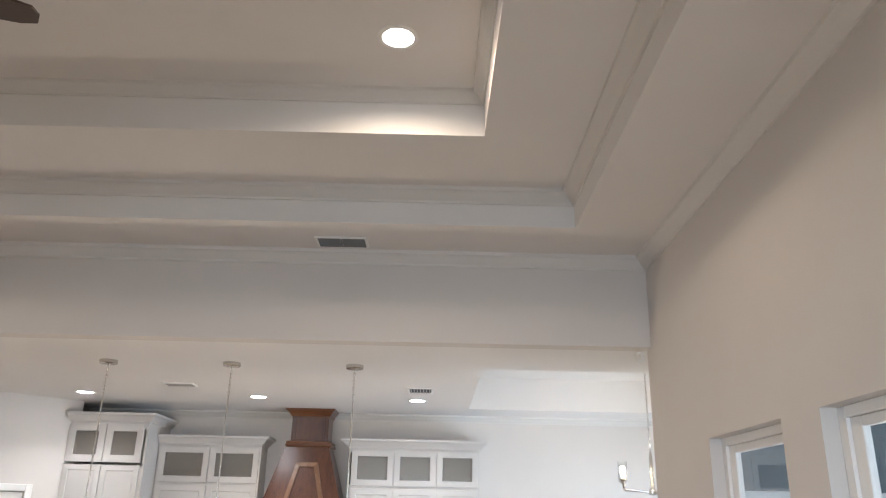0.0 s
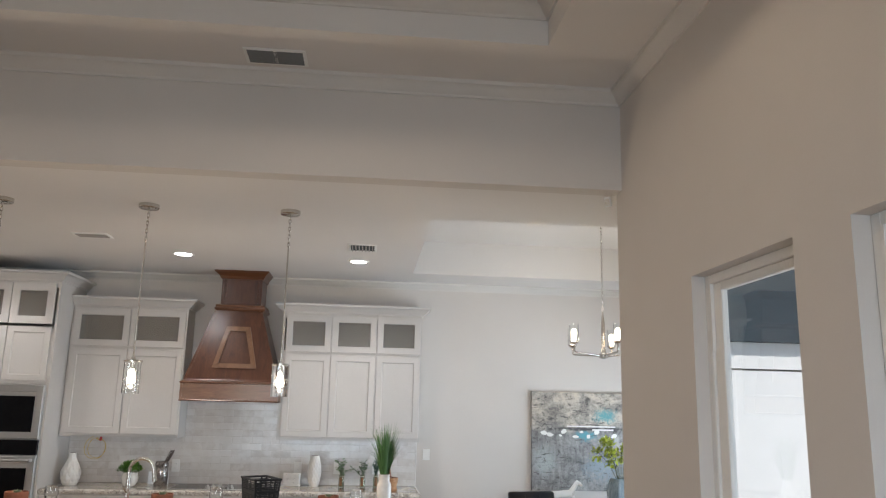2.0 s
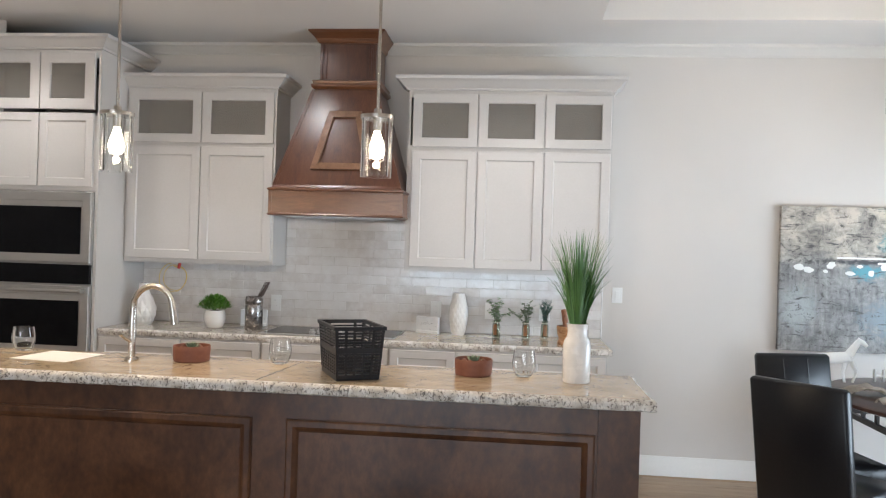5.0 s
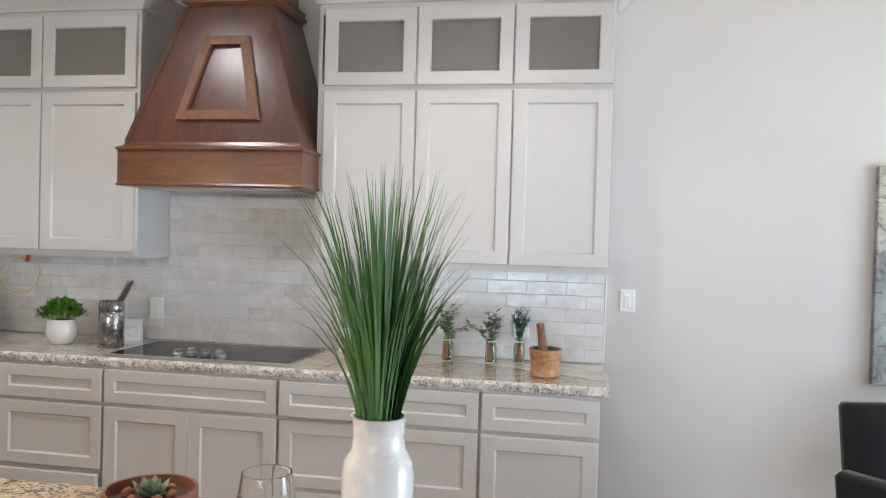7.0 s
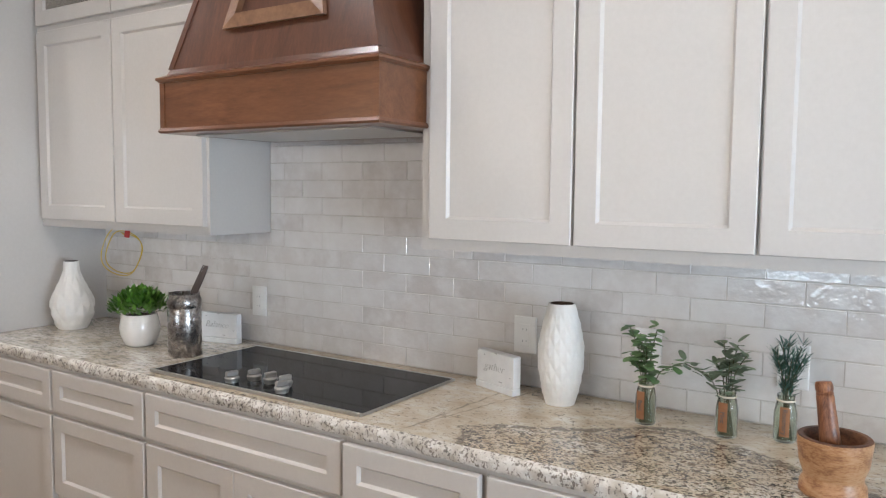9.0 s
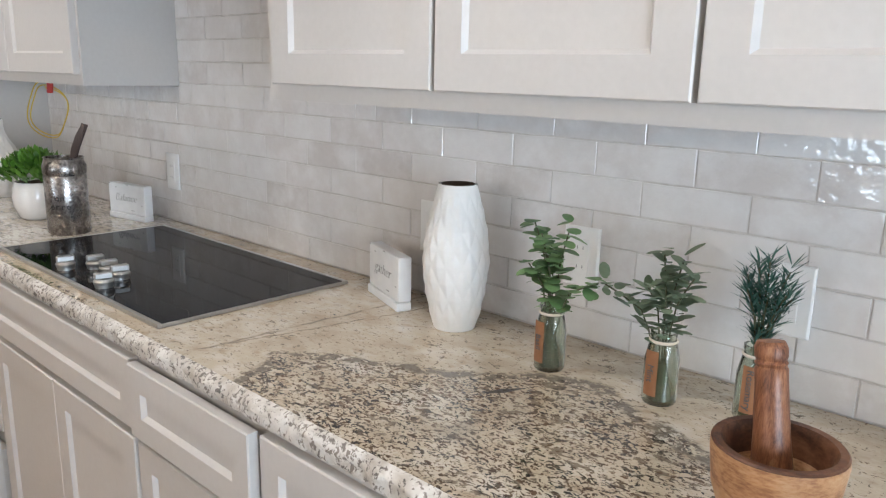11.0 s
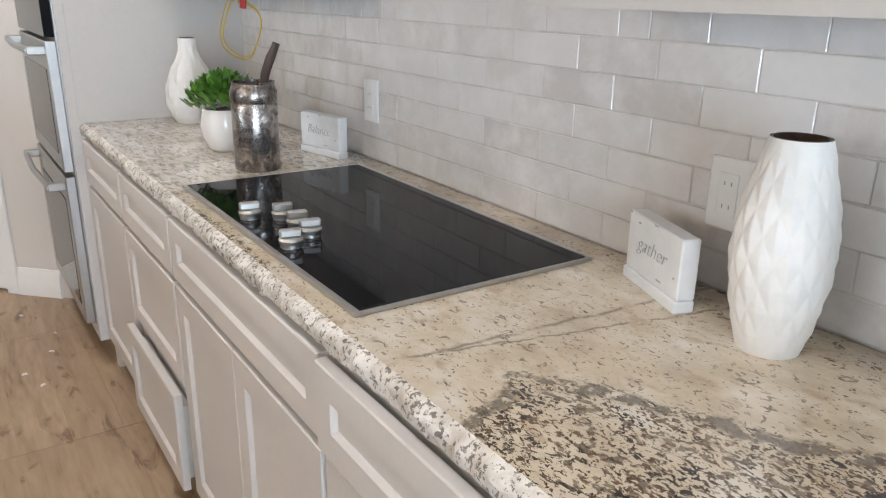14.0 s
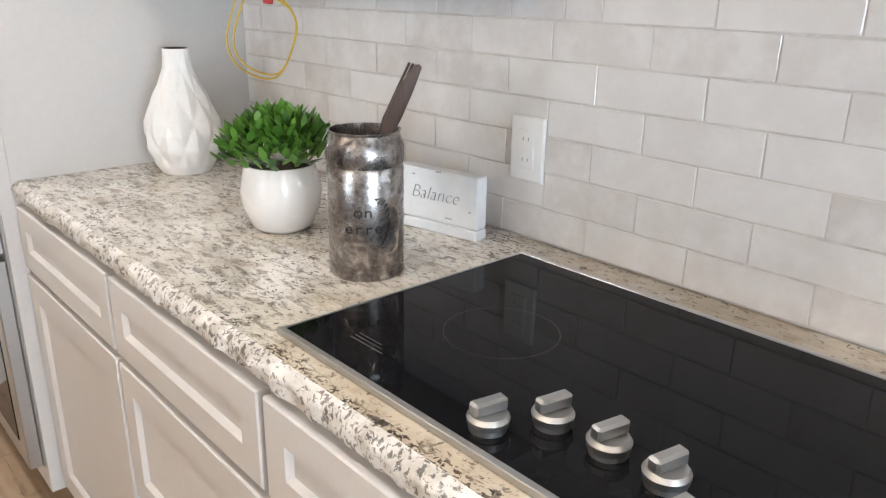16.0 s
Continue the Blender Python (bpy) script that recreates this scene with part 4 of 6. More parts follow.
for x, y in ((0.832, 3.05), (-2.3, 3.05), (0.795, -1.1), (-2.3, -1.1)):
    c = thing("downlight", "round white recessed downlight in the tray, switched on", "ceiling light", pose(x, y, IZ), "living room downlights")
    part("trim_ring", lathe([(0.070, -0.0005), (0.072, -0.005), (0.090, -0.004), (0.094, -0.0005)], 32), WHITE, c, "", 40)
    part("lens", lathe([(0.0, -0.003), (0.0695, -0.003), (0.0695, -0.0006), (0.0, -0.0006)], 32), CANGLOW, c, "glowing lens")
    lamp("tray_beam", "SPOT", pose(x, y, IZ - 0.012), 50, WARM, radius=0.05, spot=165)

# pendants
def pendant(x, y):
    p = thing("pendant_lamp", "brushed nickel pendant lamp with a ribbed clear glass shade, lit", "pendant lamp", pose(x, y, CEIL_Z), "pendants over the island")
    part("canopy", lathe([(0.0, 0.0), (0.064, 0.0), (0.064, -0.022), (0.058, -0.027), (0.0, -0.027)], 28), NICKEL, p, "", 40)
    ch = bmesh.new()
    for i in range(9):
        z = -0.030 - 0.026 * i
        pts = [(0.008 * math.cos(a) * (1 if i % 2 else 0), 0.008 * math.cos(a) * (0 if i % 2 else 1), z - 0.014 + 0.018 * math.sin(a)) for a in [2 * math.pi * k / 10 for k in range(10)]]
        tube(pts, 0.0022, 5, ch, close=True)
    part("chain", ch, NICKEL, p, "", 60)
    part("rod", tube([(0, 0, -0.255), (0, 0, -0.975)], 0.0055, 8), NICKEL, p, "", 60)
    part("cap", lathe([(0.0, -0.972), (0.012, -0.972), (0.014, -0.990), (0.056, -0.994), (0.056, -1.006), (0.0, -1.006)], 28), NICKEL, p, "", 40)
    sh = bmesh.new()
    n = 40
    outer_r = [0.050 + 0.0025 * math.cos(10 * 2 * math.pi * i / n) for i in range(n)]
    lo = []
    for rr, z in ((0.0, -1.0065), (0.0, -1.196), (-0.004, -1.196), (-0.004, -1.0065)):
        lo.append([sh.verts.new(((outer_r[i] + rr) * math.cos(2 * math.pi * i / n), (outer_r[i] + rr) * math.sin(2 * math.pi * i / n), z)) for i in range(n)])
    for a, b in zip(lo, lo[1:] + lo[:1]):
        for i in range(n):
            sh.faces.new((a[i], a[(i + 1) % n], b[(i + 1) % n], b[i]))
    s = part("shade", sh, CLEAR, p, "ribbed clear glass cylinder", 40)
    s.visible_shadow = False
    part("socket", lathe([(0.0, -1.006), (0.014, -1.0065), (0.014, -1.045), (0.0, -1.045)], 14), NICKEL, p, "", 40)
    part("bulb", lathe([(0.0, -1.0455), (0.010, -1.047), (0.018, -1.075), (0.026, -1.105), (0.022, -1.130), (0.0, -1.142)], 16), BULB, p, "glowing bulb", 60)
    lamp("pendant_light", "POINT", pose(x, y, CEIL_Z - 1.156), 9, WARM, radius=0.012)


for x in (-1.355, -0.455, 0.445):
    pendant(x, 5.635)

# ceiling vents
def vent(name, x0, x1, y0, y1, z, slats, label, along_x=True, split=False, slat_mat=None):
    v = thing(name, label, "air vent", pose((x0 + x1) / 2, (y0 + y1) / 2, z))
    hx, hy = (x1 - x0) / 2, (y1 - y0) / 2
    # no open duct: a thin dark sheet stands for its shade
    part("backing", boxes((-hx + 0.012, hx - 0.012, -hy + 0.012, hy - 0.012, -0.002, -0.0005)), PATIO_DARK, v, "dark sheet painting the shade behind the slats")
    part("frame", boxes((-hx, hx, -hy, -hy + 0.018, -0.010, -0.0005), (-hx, hx, hy - 0.018, hy, -0.010, -0.0005), (-hx, -hx + 0.018, -hy + 0.018, hy - 0.018, -0.010, -0.0005), (hx - 0.018, hx, -hy + 0.018, hy - 0.018, -0.010, -0.0005), *(((-0.009, 0.009, -hy + 0.018, hy - 0.018, -0.010, -0.0025),) if split else ()), bevel=0.002), WHITE, v)
    for i in range(slats):
        k = (i + 0.5) / slats
        if along_x:
            y = -hy + 0.018 + k * (2 * hy - 0.036)
            b = boxes((-hx + 0.018, hx - 0.018, -0.0015, 0.0015, -0.0055, 0.0055))
            b.transform(pose(0, y, -0.0085, 40, 0, 0))
        else:
            x = -hx + 0.018 + k * (2 * hx - 0.036)
            b = boxes((-0.0015, 0.0015, -hy + 0.018, hy - 0.018, -0.0055, 0.0055))
            b.transform(pose(x, 0, -0.0085, 0, 40, 0))
        part("slat", b, slat_mat or WHITE, v)


VENTGREY = surface("vent_slats", (0.30, 0.29, 0.28), (0.36, 0.35, 0.34), 0.5, bumps=0)
vent("ceiling_vent", 0.798, 1.022, 6.59, 6.86, CEIL_Z, 7, "white slatted ceiling air vent", False, False, VENTGREY)
vent("ceiling_vent", -1.29, -1.025, 6.585, 6.74, CEIL_Z, 4, "white slatted ceiling air vent", True, False, VENTGREY)
SLATE = surface("slate_slats", (0.16, 0.17, 0.18), (0.20, 0.21, 0.22), 0.5, bumps=0)
vent("return_vent", 0.275, 0.600, 4.46, 4.64, LR_Z, 10, "white return air vent in the living room ceiling", True, True, SLATE)

# ---- floor tiles in wood look ----
plank_cache = {}


def plank_mesh(l, w):
    key = (round(l, 3), round(w, 3))
    if key not in plank_cache:
        bm = boxes((-l / 2, l / 2, -w / 2, w / 2, -0.0015, 0.0))
        plank_cache[key] = mesh_of("plank", bm, PLANK)
    return plank_cache[key]


def lay_floor():
    floor = bpy.data.objects["floor"]
    L, W = 0.915, 0.152
    rest = bmesh.new()
    r = 0
    y = 4.6 - 50 * W
    while y < 8.40:
        xe = 4.9 if y > 4.7 else LR_X
        x = -4.05 - random.choice((0.0, 0.305, 0.61)) - 0.0
        while x < xe:
            a, b = max(x, -4.05), min(x + L, xe)
            near = -3.6 < (a + b) / 2 < 0.9 and y > 6.2
            if b - a > 0.03:
                if near:
                    p = new("plank", plank_mesh(b - a - 0.0022, W - 0.0022))
                    p.parent = floor
                    p.location = ((a + b) / 2, y + W / 2, random.uniform(-0.0001, 0.0004))
                else:
                    box(rest, a + 0.0011, b - 0.0011, y + 0.0011, y + W - 0.0011, -0.0015, 0.0)
            x += L
        y += W
        r += 1
    ob = part("planks", rest, PLANK, floor)
    tagged(ob, kind="stuff")


# ---- materials of the loose things ----
def leaf_material(name, c1, c2, rough=0.45):
    m, nt, b = tree(name)
    isl = nt.nodes.new("ShaderNodeNewGeometry").outputs["Random Per Island"]
    col = ramp(nt, isl, [(0.0, c1), (1.0, c2)])
    n = noisy(nt, coords(nt, (1, 1, 1), True), 120, 3)
    nt.links.new(mixc(nt, ramp(nt, n, [(0.3, (0,) * 3), (0.8, (0.35,) * 3)]), col, c2), b.inputs["Base Color"])
    b.inputs["Roughness"].default_value = rough
    b.inputs["Subsurface Weight"].default_value = 0.0
    return m


GRASS = leaf_material("grass_blades", (0.030, 0.085, 0.022), (0.13, 0.27, 0.075))
LEAF = leaf_material("bright_leaves", (0.035, 0.11, 0.012), (0.12, 0.27, 0.035))
SAGE = leaf_material("sage_leaves", (0.10, 0.145, 0.085), (0.26, 0.33, 0.22), 0.6)
BASIL = leaf_material("herb_leaves", (0.06, 0.15, 0.05), (0.22, 0.35, 0.15), 0.5)
ROSEM = leaf_material("rosemary_leaves", (0.02, 0.075, 0.055), (0.06, 0.16, 0.12), 0.5)
LIME = leaf_material("lime_leaves", (0.22, 0.28, 0.015), (0.46, 0.52, 0.06), 0.5)
BOXWOOD = leaf_material("boxwood_leaves", (0.015, 0.06, 0.02), (0.05, 0.13, 0.05), 0.5)
CERAMIC = surface("white_ceramic", (0.74, 0.72, 0.70), (0.80, 0.78, 0.76), 0.22, small=70, bumps=0.05, coat=0.3)
BISQUE = surface("matt_white_ceramic", (0.76, 0.75, 0.73), (0.81, 0.80, 0.78), 0.5, small=90, bumps=0.05)
EMBOSSED = surface("embossed_white_ceramic", (0.72, 0.70, 0.68), (0.80, 0.78, 0.76), 0.26, big=20, small=24, bumps=0.4, dist=0.006, coat=0.3)
BLUEPOT = surface("blue_grey_glaze", (0.14, 0.20, 0.25), (0.33, 0.40, 0.44), 0.25, big=9, small=50, bumps=0.1, coat=0.3, stretch=(3, 3, 0.6))
TERRA = surface("terracotta", (0.15, 0.05, 0.028), (0.21, 0.075, 0.042), 0.6, small=60, bumps=0.15)
SOIL = surface("soil", (0.04, 0.028, 0.02), (0.09, 0.06, 0.045), 0.95, small=90, bumps=0.6, dist=0.004)
BLACKPL = surface("black_plastic", (0.010, 0.011, 0.014), (0.018, 0.019, 0.024), 0.38, small=60, bumps=0.1)
LEATHER = surface("black_leather", (0.004, 0.0045, 0.006), (0.009, 0.0095, 0.012), 0.33, small=140, bumps=0.35, dist=0.001)
LEATHER.node_tree.nodes["Principled BSDF"].inputs["Specular IOR Level"].default_value = 0.3
BLACKWOOD = surface("black_wood", (0.010, 0.009, 0.009), (0.022, 0.018, 0.016), 0.4, small=30, stretch=(1, 1, 0.2))
LINEN = surface("linen", (0.42, 0.37, 0.31), (0.62, 0.57, 0.50), 0.9, big=14, small=200, bumps=0.4)
RUNNER = surface("grey_runner", (0.14, 0.14, 0.14), (0.27, 0.265, 0.26), 0.9, big=30, small=160, bumps=0.4)
PAPER = surface("paper", (0.74, 0.72, 0.69), (0.80, 0.78, 0.76), 0.8, small=40, bumps=0)
DISTRESS = surface("distressed_white_wood", (0.70, 0.71, 0.73), (0.80, 0.81, 0.82), 0.7, small=35, bumps=0.2)
JET = surface("black_stencil", (0.006, 0.006, 0.006), (0.012, 0.012, 0.012), 0.7, bumps=0)
INK = surface("dark_print", (0.05, 0.05, 0.055), (0.10, 0.10, 0.10), 0.6, bumps=0)
GREYINK = surface("grey_print", (0.13, 0.13, 0.135), (0.44, 0.44, 0.455), 0.7, bumps=0)
KRAFT = surface("kraft_label", (0.26, 0.115, 0.05), (0.33, 0.155, 0.075), 0.8, small=120)
YELLOW = surface("yellow_wire", (0.62, 0.42, 0.05), (0.72, 0.52, 0.08), 0.45, bumps=0)
RED = surface("red_connector", (0.45, 0.03, 0.03), (0.55, 0.05, 0.04), 0.45, bumps=0)
TWINE = surface("twine", (0.60, 0.54, 0.44), (0.72, 0.66, 0.56), 0.9, small=200)
STEM = surface("stems", (0.05, 0.07, 0.03), (0.10, 0.09, 0.05), 0.7)
TEAL = surface("teal_cloth", (0.03, 0.22, 0.30), (0.06, 0.32, 0.42), 0.8, small=120)


def aged_metal():
    m, nt, b = tree("aged_tin")
    v = coords(nt, (1, 1, 1), True)
    n1, n2 = noisy(nt, v, 22, 5, 0.65, 0.6), noisy(nt, v, 110, 4)
    both = mixc(nt, 0.3, n1, n2)
    nt.links.new(ramp(nt, both, [(0.36, (0.06, 0.053, 0.05)), (0.48, (0.24, 0.215, 0.20)), (0.62, (0.52, 0.50, 0.49))]), b.inputs["Base Color"])
    nt.links.new(ramp(nt, both, [(0.35, (0.45,) * 3), (0.65, (0.16,) * 3)]), b.inputs["Roughness"])
    b.inputs["Metallic"].default_value = 0.9
    bump(nt, b, both, 0.2, 0.0015)
    return m


TIN = aged_metal()


def painting_material():
    m, nt, b = tree("abstract_painting")
    v = coords(nt, (1, 1, 1))
    sep = nt.nodes.new("ShaderNodeSeparateXYZ")
    nt.links.new(v, sep.inputs[0])
    wide, rough = noisy(nt, coords(nt, (1, 1, 1.8)), 3.2, 5, 0.65), noisy(nt, v, 19, 6, 0.72, 0.8)
    scratch = noisy(nt, coords(nt, (1, 1, 6)), 7, 6, 0.7, 0.6)
    drips = noisy(nt, coords(nt, (5, 1, 1)), 6, 5, 0.7, 0.4)

    def patch(cx, cz, rx, rz, soft=0.35):
        dx = calc(nt, "ABSOLUTE", calc(nt, "MULTIPLY", calc(nt, "ADD", sep.outputs[0], -cx), 1 / rx))
        dz = calc(nt, "ABSOLUTE", calc(nt, "MULTIPLY", calc(nt, "ADD", sep.outputs[2], -cz), 1 / rz))
        d = calc(nt, "MULTIPLY_ADD", rough, 3.0, calc(nt, "SQRT", calc(nt, "ADD", calc(nt, "MULTIPLY", dx, dx), calc(nt, "MULTIPLY", dz, dz))))
        return ramp(nt, calc(nt, "MULTIPLY", d, 0.32), [(0.74 - soft * 0.4, (0.95,) * 3), (0.84, (0,) * 3)])

    low = ramp(nt, mixc(nt, 0.3, mixc(nt, 0.5, wide, rough), drips), [(0.36, (0.07, 0.068, 0.07)), (0.48, (0.20, 0.195, 0.195)), (0.62, (0.40, 0.395, 0.385))])
    high = ramp(nt, mixc(nt, 0.4, wide, rough), [(0.37, (0.10, 0.095, 0.09)), (0.47, (0.31, 0.28, 0.245)), (0.58, (0.58, 0.515, 0.44))])
    hgt = ramp(nt, calc(nt, "MULTIPLY_ADD", wide, 0.4, calc(nt, "ADD", sep.outputs[2], -0.2)), [(0.56, (0,) * 3), (0.68, (1,) * 3)])
    col = mixc(nt, hgt, low, high)
    col = mixc(nt, patch(0.72, 0.22, 0.22, 0.14), col, (0.24, 0.29, 0.33))
    col = mixc(nt, patch(0.12, 0.28, 0.14, 0.16), col, (0.40, 0.43, 0.44))
    col = mixc(nt, patch(0.95, 0.40, 0.20, 0.08), col, (0.46, 0.44, 0.46))
    col = mixc(nt, patch(0.76, 0.73, 0.13, 0.075), col, (0.11, 0.33, 0.37))
    col = mixc(nt, patch(0.55, 0.535, 0.12, 0.06), col, (0.10, 0.34, 0.42))
    col = mixc(nt, patch(1.25, 0.25, 0.18, 0.12), col, (0.19, 0.26, 0.30))
    col = mixc(nt, patch(0.62, 0.60, 0.5, 0.022), col, (0.05, 0.05, 0.055))
    col = mixc(nt, ramp(nt, scratch, [(0.36, (0.9,) * 3), (0.42, (0,) * 3)]), col, (0.07, 0.065, 0.065))
    col = mixc(nt, ramp(nt, rough, [(0.36, (0.85,) * 3), (0.42, (0,) * 3)]), col, (0.08, 0.07, 0.065))
    nt.links.new(col, b.inputs["Base Color"])
    b.inputs["Roughness"].default_value = 0.6
    bump(nt, b, rough, 0.4, 0.003)
    return m


CANVAS = painting_material()


# ---- helpers for the loose things ----
def leaf(bm, base, way, length, width, droop=0.3, cup=0.0, n=3, oval=False):
    """A pointed leaf blade: a strip that widens, bends down and closes to a tip."""
    d = Vector(way).normalized()
    side = d.cross(Vector((0, 0, 1)))
    side = side.normalized() if side.length > 1e-3 else Vector((1, 0, 0))
    p = Vector(base)
    prev = None
    for i in range(n + 1):
        k = i / n
        w = width * math.sin(math.pi * min(0.98, 0.12 + 0.86 * k)) * 0.5
        if oval:
            w = width * 0.5 * math.sqrt(max(0.02, 1 - (1.9 * k - 0.95) ** 2))
        row = [bm.verts.new(p - side * w), bm.verts.new(p + side * w)]
        if prev:
            bm.faces.new((prev[0], prev[1], row[1], row[0]))
        prev = row
        p = p + d * (length / n)
        d = (d - Vector((0, 0, droop / n))).normalized()


def text_mesh(words, size, name="lettering", depth=0.0006, thin=0.0):
    cu = bpy.data.curves.new(name, "FONT")
    cu.body, cu.size, cu.extrude, cu.align_x, cu.align_y = words, size, depth, "CENTER", "CENTER"
    cu.offset = -thin
    ob = bpy.data.objects.new(name, cu)
    scene.collection.objects.link(ob)
    me = bpy.data.meshes.new_from_object(ob.evaluated_get(bpy.context.evaluated_depsgraph_get()))
    bpy.data.objects.remove(ob)
    return me


def lettering(words, size, m, material, parent, slant=0.0, label=""):
    me = text_mesh(words, size, thin=0.0011 if slant else 0.0)
    me.transform(Matrix(((1, slant, 0, 0), (0, 1, 0, 0), (0, 0, 1, 0), (0, 0, 0, 1))))
    me.materials.clear()
    me.materials.append(material)
    ob = new("lettering", me)
    ob.parent, ob.matrix_basis = parent, m
    return tagged(ob, label) if label else ob


FRONT = pose(0, 0, 0, 90, 0, 0)  # lettering upright, read from the -y side


def quilted(profile, across, up, amount, n=144, rows=96):
    """A vase whose wall is quilted with shallow pointed diamonds."""
    zs, rs = [z for _, z in profile], [r for r, _ in profile]
    bm = bmesh.new()
    rings = []
    for i in range(rows + 1):
        t = i / rows
        z = zs[0] + (zs[-1] - zs[0]) * t
        r = float(np.interp(z, zs, rs))
        ring = []
        for k in range(n):
            u, w = across * k / n, up * t
            a, c = (u + w) % 1 - 0.5, (u - 0.8 * w) % 1 - 0.5
            rr = r * (1 - amount * 2 * max(abs(a), abs(c)) * min(1, 8 * t, 8 * (1 - t)))
            ring.append(bm.verts.new((rr * math.cos(2 * math.pi * k / n), rr * math.sin(2 * math.pi * k / n), z)))
        rings.append(ring)
    for p, q in zip(rings, rings[1:]):
        for k in range(n):
            j = (k + 1) % n
            bm.faces.new((p[k], p[j], q[j], q[k]))
    bm.faces.new(rings[0])
    return bm


# ---- on the worktop ----
u = thing("wall_vase", "tall white ceramic vase with a diamond relief, on the worktop", "vase", pose(0.526, 8.331, CTOP) @ Matrix.Diagonal((1.05, 1.05, 1.0, 1)))
part("vessel", quilted([(0.039, 0.0), (0.049, 0.03), (0.057, 0.07), (0.063, 0.115), (0.0635, 0.145), (0.060, 0.185), (0.052, 0.225), (0.042, 0.262), (0.035, 0.285)], 12, 4.75, 0.06, 216, 120), BISQUE, u, "", 50)
# soil-dark cup paints the shade inside the white vase
part("mouth", lathe([(0.028, 0.2852), (0.031, 0.2855), (0.024, 0.262), (0.0, 0.255)], 20), SOIL, u, "mouth cup coloured dark for the shade inside")
u = thing("faceted_vase", "white pear-shaped ceramic vase with large facets, on the worktop", "vase", pose(-1.660, 8.203, CTOP))
part("vessel", quilted([(0.056, 0.0), (0.072, 0.02), (0.086, 0.05), (0.093, 0.095), (0.080, 0.15), (0.054, 0.20), (0.034, 0.24), (0.030, 0.284)], 8, 2.6, 0.13, 96, 72), BISQUE, u, "", 24)
# mouth coloured dark here too, as inner shade
part("mouth", lathe([(0.020, 0.2845), (0.026, 0.2845), (0.020, 0.265), (0.0, 0.26)], 16), SOIL, u, "mouth cup coloured dark for the shade inside")

u = thing("potted_plant", "bushy green plant in a round white ceramic pot", "potted plant", pose(-1.120, 8.145, CTOP) @ Matrix.Scale(1.12, 4))
part("pot", lathe([(0.0, 0.0), (0.040, 0.0), (0.050, 0.008), (0.063, 0.040), (0.066, 0.065), (0.060, 0.095), (0.056, 0.108), (0.052, 0.108), (0.054, 0.098), (0.0, 0.096)], 32), CERAMIC, u, "white glazed pot", 40)
fol = bmesh.new()
for _ in range(900):
    a, e = random.uniform(0, 2 * math.pi), random.uniform(0.10, 1.5)
    r = 0.097 * random.uniform(0.55, 1.0)
    p = (r * math.cos(a) * math.cos(e), r * math.sin(a) * math.cos(e), 0.108 + r * math.sin(e) * 0.82)
    w = (math.cos(a) * math.cos(e) + random.gauss(0, 0.45), math.sin(a) * math.cos(e) + random.gauss(0, 0.45), 0.65 + math.sin(e) * 0.8 + random.gauss(0, 0.3))
    leaf(fol, p, w, random.uniform(0.019, 0.029), random.uniform(0.010, 0.0145), 0.15)
part("foliage", fol, LEAF, u, "dense small green leaves")
part("soil", lathe([(0.0, 0.0965), (0.052, 0.0965), (0.05, 0.10), (0.0, 0.112)], 20), SOIL, u)

u = thing("utensil_crock", "aged dark tin jar holding wooden serving tools", "jar", pose(-0.842, 8.131, CTOP) @ Matrix.Diagonal((1.12, 1.12, 0.985, 1)))
part("jar", lathe([(0.0, 0.0), (0.050, 0.0), (0.0525, 0.004), (0.0525, 0.172), (0.0510, 0.176), (0.0530, 0.182), (0.0535, 0.204), (0.0495, 0.216), (0.0480, 0.224), (0.0500, 0.228), (0.0465, 0.228), (0.0455, 0.05), (0.0, 0.05)], 36), TIN, u, "", 35)
wre = bmesh.new()
for k in range(13):
    a = math.radians(-60 + 12 * k)
    th = math.radians(-32) + 0.024 / 0.053 * math.cos(a)
    z = 0.092 + 0.040 * math.sin(a)
    leaf(wre, (0.0536 * math.cos(th), 0.0536 * math.sin(th), z), (-math.sin(th) * 0.5, math.cos(th) * 0.5, 0.9 * math.cos(a)), 0.012, 0.005, 0.0, n=2)
part("wreath_print", wre, JET, u, "dark printed wreath")
for words, zc in (("on", 0.112), ("erre", 0.086)):
    for k, c in enumerate(words):
        th0 = math.radians(-40) + (k - (len(words) - 1) / 2) * 0.0135 / 0.053
        lettering(c, 0.024, pose(0.0532 * math.cos(th0), 0.0532 * math.sin(th0), zc, 0, 0, math.degrees(th0) + 90) @ FRONT, JET, u)
for k, (dx, dy, lean, turn) in enumerate(((-0.016, -0.006, 15, 30), (-0.010, -0.012, 17, 22))):
    tl = tube([(0, 0, 0), (0, 0, 0.12), (0, 0, 0.165)], 0.006, 8, radii=[0.006, 0.007, 0.009])
    if k == 0:
        for fx in (-0.012, -0.004, 0.004, 0.012):
            box(tl, fx - 0.0022, fx + 0.0022, -0.002, 0.002, 0.20, 0.285)
        box(tl, -0.0145, 0.0145, -0.0025, 0.0025, 0.16, 0.2005)
    else:
        lathe([(0.0, 0.155), (0.010, 0.165), (0.019, 0.205), (0.018, 0.250), (0.009, 0.288), (0.0, 0.292)], 12, tl)
        for v in tl.verts:
            if v.co.z > 0.150:
                v.co.y *= 0.25
    for v in tl.verts:
        v.co.x *= 0.62
        v.co.x += 0.9 * max(0, v.co.z - 0.16) ** 2
    tl.transform(pose(dx, dy, 0.055, 0, lean, turn))
    part("wooden_fork" if k == 0 else "wooden_spoon", tl, TOOLWOOD, u, "dark wooden tool", 40)


